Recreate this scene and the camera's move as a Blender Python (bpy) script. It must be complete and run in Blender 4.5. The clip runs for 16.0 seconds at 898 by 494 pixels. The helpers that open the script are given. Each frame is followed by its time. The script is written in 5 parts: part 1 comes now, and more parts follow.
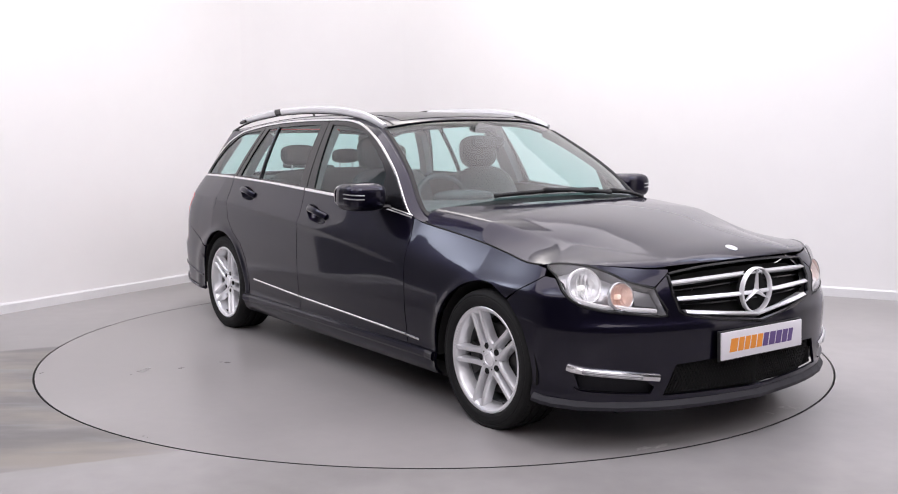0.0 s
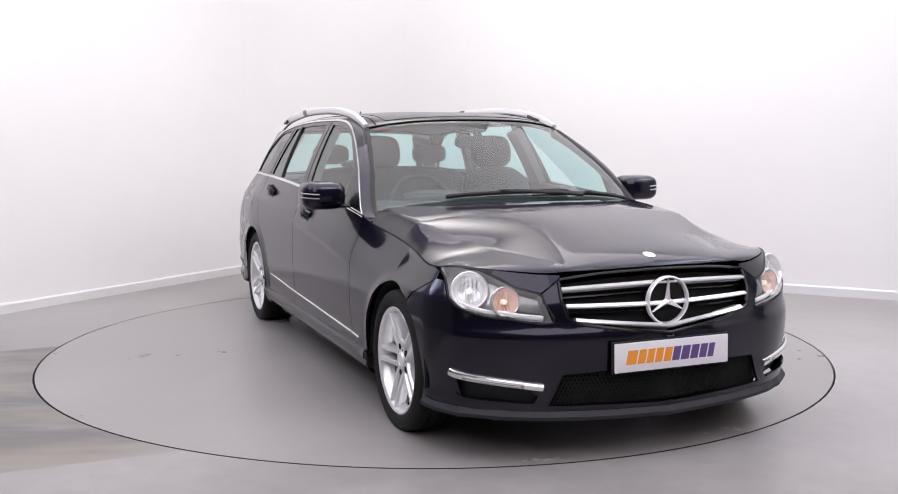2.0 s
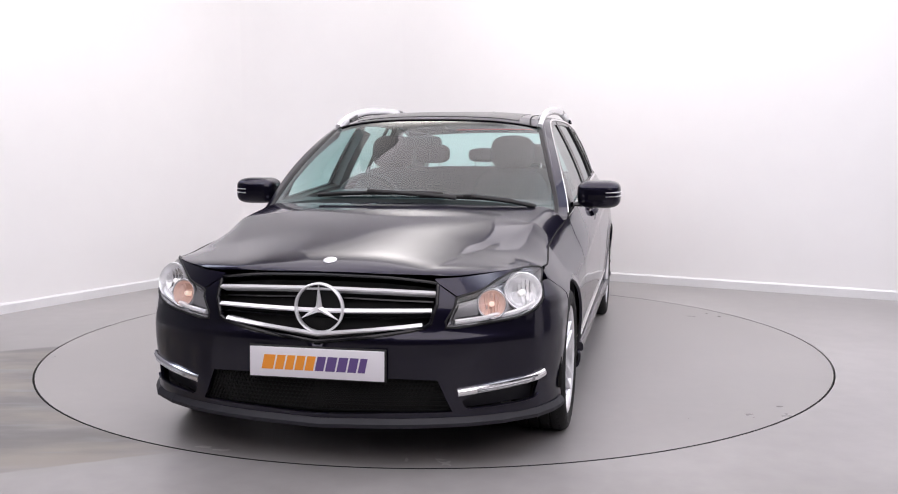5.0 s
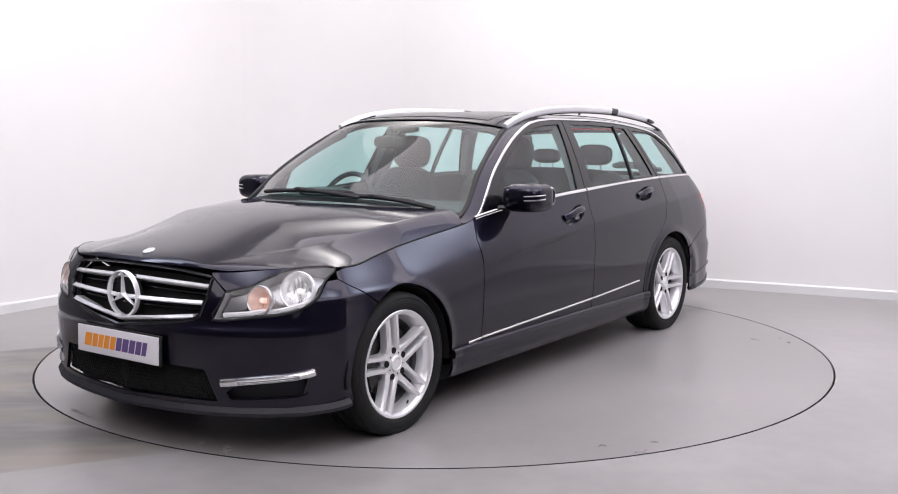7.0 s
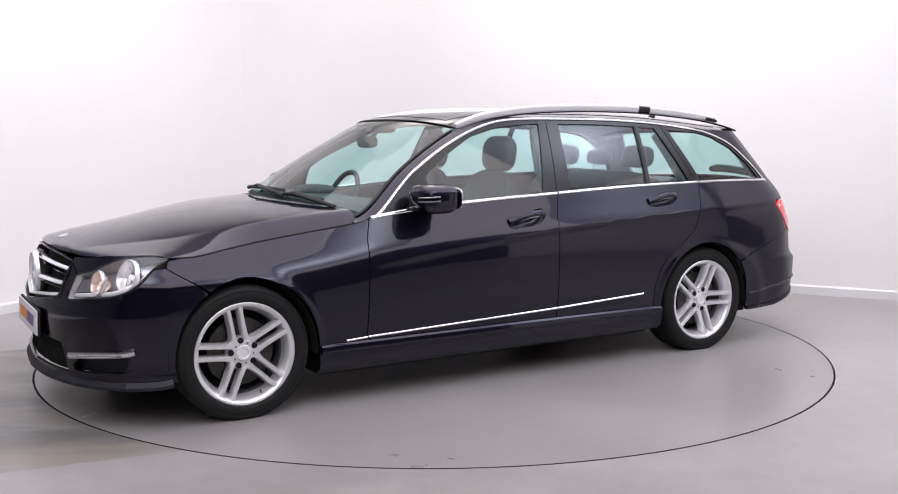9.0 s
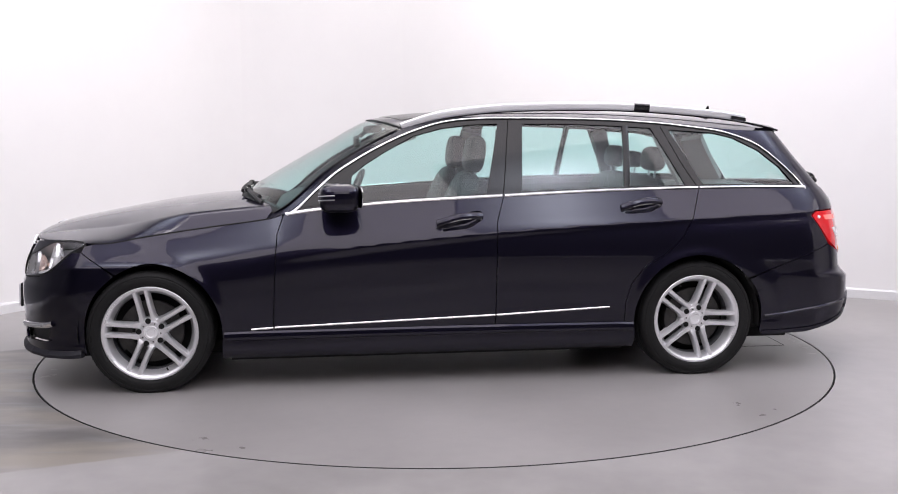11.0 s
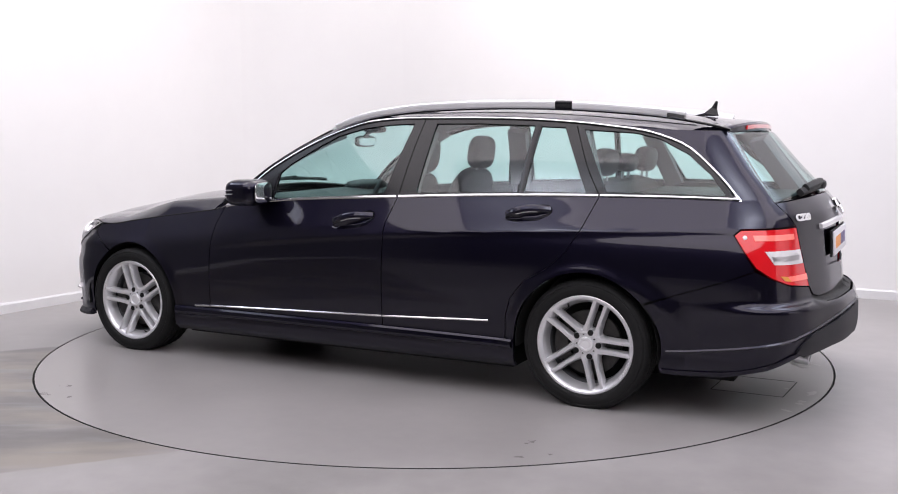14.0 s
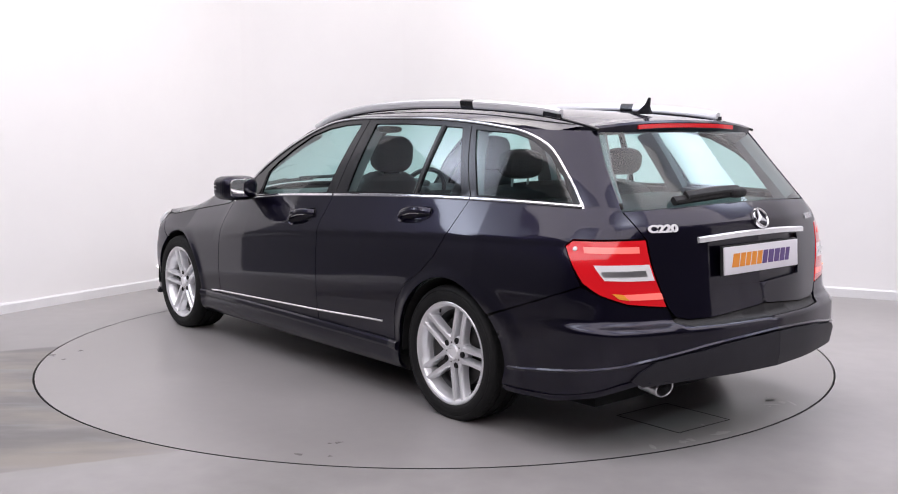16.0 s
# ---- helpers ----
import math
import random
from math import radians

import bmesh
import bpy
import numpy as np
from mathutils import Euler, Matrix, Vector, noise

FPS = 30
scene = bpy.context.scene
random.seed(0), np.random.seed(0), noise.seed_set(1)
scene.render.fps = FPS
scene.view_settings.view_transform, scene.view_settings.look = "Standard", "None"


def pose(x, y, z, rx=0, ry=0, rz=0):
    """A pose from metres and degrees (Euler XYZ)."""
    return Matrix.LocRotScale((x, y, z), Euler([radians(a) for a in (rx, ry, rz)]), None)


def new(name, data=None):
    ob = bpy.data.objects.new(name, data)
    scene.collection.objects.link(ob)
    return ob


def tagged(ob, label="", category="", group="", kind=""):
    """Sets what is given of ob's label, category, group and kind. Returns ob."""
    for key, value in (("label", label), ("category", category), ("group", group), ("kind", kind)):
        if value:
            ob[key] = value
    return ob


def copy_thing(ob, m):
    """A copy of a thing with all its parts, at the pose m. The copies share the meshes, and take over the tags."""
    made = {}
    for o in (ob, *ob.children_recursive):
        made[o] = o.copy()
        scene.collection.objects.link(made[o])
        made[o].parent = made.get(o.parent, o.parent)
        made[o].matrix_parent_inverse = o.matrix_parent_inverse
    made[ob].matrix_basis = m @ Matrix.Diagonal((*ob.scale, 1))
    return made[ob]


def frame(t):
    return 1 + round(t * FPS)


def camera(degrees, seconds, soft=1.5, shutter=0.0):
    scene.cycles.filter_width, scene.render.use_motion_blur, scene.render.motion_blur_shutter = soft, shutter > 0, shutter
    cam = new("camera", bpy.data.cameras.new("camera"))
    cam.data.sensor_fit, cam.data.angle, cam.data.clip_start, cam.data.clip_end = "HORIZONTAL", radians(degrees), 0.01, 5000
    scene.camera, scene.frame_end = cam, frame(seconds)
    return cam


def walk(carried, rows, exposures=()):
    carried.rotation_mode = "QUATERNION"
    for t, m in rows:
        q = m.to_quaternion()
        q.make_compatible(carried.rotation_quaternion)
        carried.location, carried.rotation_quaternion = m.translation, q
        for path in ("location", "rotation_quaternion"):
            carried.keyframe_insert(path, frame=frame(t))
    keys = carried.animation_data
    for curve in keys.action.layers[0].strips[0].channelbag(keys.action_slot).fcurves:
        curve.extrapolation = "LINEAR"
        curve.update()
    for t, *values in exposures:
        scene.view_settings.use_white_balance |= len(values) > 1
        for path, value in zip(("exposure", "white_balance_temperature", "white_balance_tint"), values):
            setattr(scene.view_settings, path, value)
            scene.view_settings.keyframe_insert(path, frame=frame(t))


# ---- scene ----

EYE = (0.0, -5.835, 1.253)
cam = camera(48.71, 16.0, soft=1.05)
VIEW = pose(*EYE, 90 - 6.553, 0, -0.767) @ pose(0, 0, 0, 0, 0, -0.07)
walk(cam, [(0.0, VIEW), (16.0, VIEW)])

# the turntable's angle, in degrees, by seconds
TURN = [(0, -55.12), (0.5, -55.9), (1, -58.35), (1.5, -62.18), (2, -67.84), (2.5, -73.5), (3, -79.59), (3.5, -85.28), (4, -91.42), (4.5, -97.13), (5, -103.02), (5.5, -108.91), (6, -114.81), (6.5, -120.7), (7, -126.59), (7.5, -132.24), (8, -138.27), (8.5, -143.88), (9, -149.92), (9.5, -155.71), (10, -161.5), (10.5, -167.3), (11, -173.09), (11.5, -178.88), (12, -184.78), (12.5, -190.36), (13, -196.29), (13.5, -201.89), (14, -207.77), (14.5, -213.54), (15, -219.52), (15.5, -225.22), (16, -231.29)]
from mathutils.geometry import delaunay_2d_cdt
R_TABLE = 2.2285
CAR_AT = (0.1266, 0.0674)

# ---- world and lights ----
world = bpy.data.worlds.new("world")
world.use_nodes = True
world.node_tree.nodes["Background"].inputs[0].default_value = (.9, .93, 1, 1)
world.node_tree.nodes["Background"].inputs[1].default_value = 0.05
scene.world = world
scene.view_settings.exposure = 0.54


CEIL = 3.8
# one big unseen area lamp under the ceiling, added as even fill
sheet = bpy.data.lights.new("ceiling_fill", "AREA")
sheet.shape, sheet.size, sheet.size_y, sheet.energy, sheet.color = "RECTANGLE", 8.8, 10.6, 395, (1, .935, .985)
sheet_lamp = new("ceiling_fill", sheet)
sheet_lamp.matrix_world = pose(.83, -3.15, CEIL - .03, 0, 0, -32.5)
# unseen shielded strips, added under the ceiling to brighten the two white walls
for at, aim, long, watts, tone in (((.49, 1.30, CEIL - .25), (1.85, 3.0, .75), 4.6, 18, (1, .95, .93)), ((-1.41, .24, CEIL - .25), (-2.95, 1.3, .75), 3.6, 14.5, (1, .95, .95))):
    wash = bpy.data.lights.new("wall_fill", "AREA")
    wash.shape, wash.size, wash.size_y, wash.energy, wash.color, wash.spread = "RECTANGLE", long, .25, watts, tone, radians(120)
    lamp = new("wall_fill", wash)
    n = (Vector(aim) - Vector(at)).normalized()
    side = Vector((n.y, -n.x, 0)).normalized()
    up = side.cross(n)
    lamp.matrix_world = Matrix.Translation(at) @ Matrix((side, up, -n)).transposed().to_4x4()
# soft boxes round the turntable: centre, width, depth, strength, colour
# the last two are added to fill the ring; no mirrored patch places them
BOXES = [((-.3, 2.1, 3.45), 2.3, 1.7, 4.2, (1, .945, .93)), ((3.3, -.6, 3.3), 1.7, 2.4, 5.0, (.76, .82, 1)), ((-3.5, -.1, 3.2), 1.7, 2.4, 5.0, (.76, .82, 1)),
         ((-2.0, -3.3, 3.4), 2.0, 1.6, 4.4, (.84, .87, 1)), ((1.8, -3.2, 3.4), 2.0, 1.6, 4.4, (.84, .87, 1)), ((2.9, 2.6, 3.45), 1.6, 1.6, 4.0, (.97, .94, .98))]


# ---- materials ----
def mat(name, colour=(.5, .5, .5), rough=.5, metal=0.0, coat=0.0, coat_rough=.03, emit=None, glass=0.0, ior=1.45, alpha=1.0):
    m = bpy.data.materials.new(name)
    m.use_nodes = True
    b = m.node_tree.nodes["Principled BSDF"]
    b.inputs["Base Color"].default_value = (*colour, 1)
    b.inputs["Roughness"].default_value = rough
    b.inputs["Metallic"].default_value = metal
    b.inputs["Coat Weight"].default_value = coat
    b.inputs["Coat Roughness"].default_value = coat_rough
    b.inputs["Transmission Weight"].default_value = glass
    b.inputs["IOR"].default_value = ior
    b.inputs["Alpha"].default_value = alpha
    if emit:
        b.inputs["Emission Color"].default_value = (*emit[0], 1)
        b.inputs["Emission Strength"].default_value = emit[1]
    return m


def noisy(m, low, high, scale, detail=6, bump=0.0, rough=None, bump_scale=None, stretch=(1, 1, 1)):
    """Two scales of noise between two colours, with an optional fine relief and roughness range."""
    t = m.node_tree
    b = t.nodes["Principled BSDF"]
    co = t.nodes.new("ShaderNodeTexCoord")
    mp = t.nodes.new("ShaderNodeMapping")
    mp.inputs["Scale"].default_value = stretch
    t.links.new(co.outputs["Object"], mp.inputs["Vector"])
    n1 = t.nodes.new("ShaderNodeTexNoise")
    n1.inputs["Scale"].default_value, n1.inputs["Detail"].default_value = scale, detail
    n2 = t.nodes.new("ShaderNodeTexNoise")
    n2.inputs["Scale"].default_value, n2.inputs["Detail"].default_value = scale * 14, 3
    for n in (n1, n2):
        t.links.new(mp.outputs["Vector"], n.inputs["Vector"])
    add = t.nodes.new("ShaderNodeMath")
    add.operation = "MULTIPLY_ADD"
    add.inputs[1].default_value = .28
    t.links.new(n2.outputs["Fac"], add.inputs[0])
    t.links.new(n1.outputs["Fac"], add.inputs[2])
    ramp = t.nodes.new("ShaderNodeMapRange")
    ramp.inputs["From Min"].default_value, ramp.inputs["From Max"].default_value = .42, .88
    t.links.new(add.outputs[0], ramp.inputs["Value"])
    mix = t.nodes.new("ShaderNodeMix")
    mix.data_type = "RGBA"
    mix.inputs["A"].default_value, mix.inputs["B"].default_value = (*low, 1), (*high, 1)
    t.links.new(ramp.outputs["Result"], mix.inputs["Factor"])
    t.links.new(mix.outputs["Result"], b.inputs["Base Color"])
    if rough:
        rr = t.nodes.new("ShaderNodeMapRange")
        rr.inputs["From Min"].default_value, rr.inputs["From Max"].default_value = .4, .9
        rr.inputs["To Min"].default_value, rr.inputs["To Max"].default_value = rough
        t.links.new(add.outputs[0], rr.inputs["Value"])
        t.links.new(rr.outputs["Result"], b.inputs["Roughness"])
    if bump:
        bp = t.nodes.new("ShaderNodeBump")
        bp.inputs["Strength"].default_value, bp.inputs["Distance"].default_value = bump, .002
        n3 = t.nodes.new("ShaderNodeTexNoise")
        n3.inputs["Scale"].default_value = bump_scale or scale * 40
        t.links.new(mp.outputs["Vector"], n3.inputs["Vector"])
        t.links.new(n3.outputs["Fac"], bp.inputs["Height"])
        t.links.new(bp.outputs["Normal"], b.inputs["Normal"])
    return m


PAINT = mat("car_paint", (.0092, .0078, .0205), .35, .85, coat=.93, coat_rough=.045)
PAINT.node_tree.nodes["Principled BSDF"].inputs["Specular Tint"].default_value = (.34, .32, .42, 1)
BLACK_GLOSS = mat("gloss_black_trim", (.006, .006, .008), .22, coat=.15)
SATIN_BLACK = noisy(mat("satin_black_bumper", rough=.55), (.012, .0115, .017), (.017, .0165, .023), 20)
PLASTIC = noisy(mat("black_plastic", rough=.6), (.010, .010, .011), (.02, .02, .021), 30, bump=.15)
# near-black for linings, also put in for the shade in holes and bores
VOID = mat("dark_lining_and_hole_shade", (.006, .006, .006), .9)
CHROME = mat("chrome", (.86, .86, .87), .10, 1.0)
SATIN = mat("satin_aluminium", (.74, .74, .76), .28, 1.0)
ALLOY = noisy(mat("silver_alloy", rough=.3, metal=.6, coat=.4), (.80, .80, .82), (.87, .87, .89), 3)
# the barrel's silver, darkened in colour for the shade behind the spokes
ALLOY_SHADED = mat("shaded_wheel_barrel", (.24, .245, .26), .4, .6)
RUBBER = noisy(mat("tyre_rubber", rough=.75), (.0025, .0025, .0028), (.006, .006, .0063), 12, bump=.2)
STEEL = noisy(mat("brake_steel", rough=.45, metal=.8), (.045, .044, .043), (.085, .082, .08), 20)
WALL = noisy(mat("white_wall_paint", rough=.6), (.80, .79, .79), (.84, .83, .83), .35, bump=.05, bump_scale=120)
SKIRT = noisy(mat("white_gloss_paint", rough=.3), (.70, .70, .71), (.76, .76, .77), 3)
CEILING = noisy(mat("ceiling_paint", rough=.8), (.76, .76, .76), (.80, .80, .80), .5)
FLOOR = noisy(mat("grey_floor_paint", rough=.4), (.225, .215, .210), (.375, .360, .358), .6, bump=.06, rough=(.30, .46), bump_scale=60)


def worn_band(m):
    """A strip of bare, damp-looking concrete where the floor paint has worn off beside the turntable, with bluish and sandy smears."""
    t = m.node_tree
    b = t.nodes["Principled BSDF"]
    paint = b.inputs["Base Color"].links[0].from_socket

    def node(kind, op="", *values):
        n = t.nodes.new("ShaderNode" + kind)
        if op:
            n.operation = op
        for k, v in enumerate(values):
            if v is None:
                continue
            if hasattr(v, "is_linked"):
                t.links.new(v, n.inputs[k])
            else:
                n.inputs[k].default_value = v
        return n.outputs[0]

    def soft(value, lo, hi):
        n = t.nodes.new("ShaderNodeMapRange")
        n.interpolation_type = "SMOOTHSTEP"
        n.inputs["From Min"].default_value, n.inputs["From Max"].default_value = lo, hi
        t.links.new(value, n.inputs["Value"])
        return n.outputs["Result"]

    def cloud(scale, stretch, detail=5):
        mp = t.nodes.new("ShaderNodeMapping")
        mp.inputs["Rotation"].default_value = (0, 0, radians(-22))
        mp.inputs["Scale"].default_value = stretch
        t.links.new(co.outputs["Object"], mp.inputs["Vector"])
        n = t.nodes.new("ShaderNodeTexNoise")
        n.inputs["Scale"].default_value, n.inputs["Detail"].default_value = scale, detail
        t.links.new(mp.outputs["Vector"], n.inputs["Vector"])
        return n.outputs["Fac"]

    def mixed(fac, one, two):
        n = t.nodes.new("ShaderNodeMix")
        n.data_type = "RGBA"
        t.links.new(fac, n.inputs["Factor"])
        for slot, v in (("A", one), ("B", two)):
            if isinstance(v, tuple):
                n.inputs[slot].default_value = (*v, 1)
            else:
                t.links.new(v, n.inputs[slot])
        return n.outputs["Result"]

    co = t.nodes.new("ShaderNodeTexCoord")
    sep = t.nodes.new("ShaderNodeSeparateXYZ")
    t.links.new(co.outputs["Object"], sep.inputs[0])
    x, y = sep.outputs[0], sep.outputs[1]
    wob = node("Math", "MULTIPLY_ADD", cloud(3.0, (1, 1, 1)), .10, -.05)
    # across the strip: its two long edges run a little uphill to the right
    v = node("Math", "ADD", node("Math", "MULTIPLY_ADD", x, -.415, y), wob)
    inside_band = node("Math", "MULTIPLY", soft(v, -1.590, -1.560), node("Math", "SUBTRACT", 1.0, soft(v, .86, .92)))
    inside_band = node("Math", "MULTIPLY", inside_band, node("Math", "SUBTRACT", 1.0, soft(node("Math", "ADD", x, node("Math", "MULTIPLY", wob, 6.0)), -1.35, -.75)))
    bare = mixed(soft(cloud(1.7, (.7, 2.2, 1)), .36, .66), (.120, .114, .112), (.235, .212, .182))
    bare = mixed(soft(cloud(3.1, (.5, 2.6, 1), 7), .56, .72), bare, (.200, .208, .218))
    wear = node("Math", "MULTIPLY", inside_band, soft(cloud(2.2, (.6, 1.8, 1)), .10, .45))
    out = mixed(node("Math", "MULTIPLY", wear, .95), paint, bare)
    t.links.new(out, b.inputs["Base Color"])
    return m


worn_band(FLOOR)
TABLE = noisy(mat("grey_turntable_paint", rough=.4), (.250, .238, .233), (.340, .325, .320), .9, bump=.06, rough=(.26, .40), bump_scale=60)
GAP = mat("dark_gap", (.012, .012, .012), .8)


def pane(name, colour, base=.12):
    """Thin glass: clear with a tint, and a mirror that grows towards grazing."""
    m = bpy.data.materials.new(name)
    m.use_nodes = True
    t = m.node_tree
    t.nodes.remove(t.nodes["Principled BSDF"])
    clear, gloss, mix, lw = (t.nodes.new("ShaderNode" + k) for k in ("BsdfTransparent", "BsdfGlossy", "MixShader", "LayerWeight"))
    clear.inputs["Color"].default_value = (*colour, 1)
    gloss.inputs["Roughness"].default_value = .01
    lw.inputs["Blend"].default_value = .5
    p, q = t.nodes.new("ShaderNodeMath"), t.nodes.new("ShaderNodeMath")
    p.operation, p.inputs[1].default_value = "POWER", 4.6
    q.operation, q.inputs[1].default_value, q.inputs[2].default_value = "MULTIPLY_ADD", .9, base
    t.links.new(lw.outputs["Facing"], p.inputs[0])
    t.links.new(p.outputs[0], q.inputs[0])
    t.links.new(q.outputs[0], mix.inputs["Fac"])
    t.links.new(clear.outputs[0], mix.inputs[1])
    t.links.new(gloss.outputs[0], mix.inputs[2])
    t.links.new(mix.outputs[0], t.nodes["Material Output"].inputs["Surface"])
    return m


GLASS = pane("tinted_car_glass", (.70, .90, .88), .085)
CLEAR = pane("clear_lamp_cover", (1, 1, 1), .05)
LEATHER = noisy(mat("black_leather", rough=.5), (.030, .031, .036), (.048, .049, .056), 25, bump=.25)
LINING = noisy(mat("grey_headlining", rough=.9), (.22, .22, .225), (.28, .28, .285), 30, bump=.2)
LAMP_GREY = mat("lamp_housing_silver", (.62, .62, .64), .24, .6)
LAMP_MIRROR = mat("lamp_reflector_silver", (.93, .93, .95), .18, .45)
BRIGHT = mat("bright_silver_trim", (.90, .90, .92), .26, .35, coat=.5)
LAMP_DARK = mat("lamp_housing_grey", (.30, .30, .31), .3, .4)
AMBER = mat("pale_copper_lamp_reflector", (.95, .78, .72), .18, .4)
RED = mat("red_lamp_lens", (.62, .008, .014), .12, coat=1.0, emit=((1, .02, .03), .10))
RED_BAND = mat("lit_red_lamp_band", (.85, .22, .20), .2, coat=1.0, emit=((1, .14, .09), .32))
AMBER_BAND = mat("amber_lamp_band", (.95, .38, .05), .2, coat=1.0)
WHITE_BAND = mat("white_lamp_band", (.88, .87, .88), .15, coat=1.0)
BULB = mat("lit_bulb", (.9, .9, .9), .2, emit=((1, .97, .95), .32))
SIDE_BULB = mat("lit_side_bulb", (.9, .8, .7), .2, emit=((1, .74, .62), .30))
PLATE = mat("white_plate", (.82, .80, .84), .35)
ORANGE = mat("orange_print", (.90, .33, .04), .4)
PURPLE = mat("purple_print", (.13, .08, .24), .4)
# tones of the unseen walls, chosen for what the bodywork mirrors
DARK_WALL = noisy(mat("unseen_wall_dark", rough=.8), (.040, .040, .043), (.056, .056, .059), .5)
GREY_WALL = noisy(mat("unseen_wall_grey", rough=.8), (.17, .17, .18), (.22, .22, .23), .5)


# ---- helpers for meshes ----
def part(name, bm, material, parent, label="", smooth=True):
    me = bpy.data.meshes.new(name)
    bm.normal_update()
    for f in bm.faces:
        f.smooth = smooth and not f.tag
    lay = bm.verts.layers.float_vector.get("nrm")
    ns = [tuple(v[lay]) for v in bm.verts] if lay else None
    bm.to_mesh(me)
    bm.free()
    if ns:
        me.normals_split_custom_set_from_vertices(ns)
    me.materials.append(material)
    ob = new(name, me)
    ob.parent = parent
    if label:
        ob["label"] = label
    return ob


def thing(name, label, category, group="", kind=""):
    return tagged(new(name), label, category, group, kind)


def box(bm, lo, hi, bevel=0.0, seg=2):
    vs = [bm.verts.new((x, y, z)) for z in (lo[2], hi[2]) for x, y in ((lo[0], lo[1]), (hi[0], lo[1]), (hi[0], hi[1]), (lo[0], hi[1]))]
    fs = [bm.faces.new([vs[i] for i in q]) for q in ((3, 2, 1, 0), (4, 5, 6, 7), (0, 1, 5, 4), (1, 2, 6, 5), (2, 3, 7, 6), (3, 0, 4, 7))]
    if bevel:
        bmesh.ops.bevel(bm, geom=list({e for f in fs for e in f.edges}), offset=bevel, segments=seg, affect="EDGES", profile=.6)
    return bm


def moved(bm, m):
    bmesh.ops.transform(bm, matrix=m, verts=bm.verts)
    return bm


def resample(poly, step):
    out = []
    for (ax, ay), (bx, by) in zip(poly, poly[1:] + poly[:1]):
        n = max(1, math.ceil(math.hypot(bx - ax, by - ay) / step))
        out += [(ax + (bx - ax) * k / n, ay + (by - ay) * k / n) for k in range(n)]
    return out


def inside(pts, poly):
    pts = np.asarray(pts, float)
    hit = np.zeros(len(pts), bool)
    for (ax, ay), (bx, by) in zip(poly, poly[1:] + poly[:1]):
        if ay != by:
            hit ^= ((ay > pts[:, 1]) != (by > pts[:, 1])) & (pts[:, 0] < (bx - ax) * (pts[:, 1] - ay) / (by - ay) + ax)
    return hit


def smooth_line(pts, n=6, closed=False):
    """A rounded line through the points (Catmull-Rom)."""
    out, k = [], len(pts)
    for i in range(k if closed else k - 1):
        p = [Vector(pts[(i + j) % k] if closed else pts[min(max(i + j, 0), k - 1)]) for j in (-1, 0, 1, 2)]
        for s in range(n):
            t = s / n
            out.append(tuple(.5 * ((2 * p[1]) + (p[2] - p[0]) * t + (2 * p[0] - 5 * p[1] + 4 * p[2] - p[3]) * t * t
                                   + (3 * p[1] - p[0] - 3 * p[2] + p[3]) * t ** 3)))
    return out if closed else out + [tuple(pts[-1])]


def lift(f, sign, u, v, off):
    p = Vector(f(u, v))
    if not off:
        return p
    e = 2e-3
    n = (Vector(f(u + e, v)) - Vector(f(u - e, v))).cross(Vector(f(u, v + e)) - Vector(f(u, v - e)))
    return p + n.normalized() * sign * off


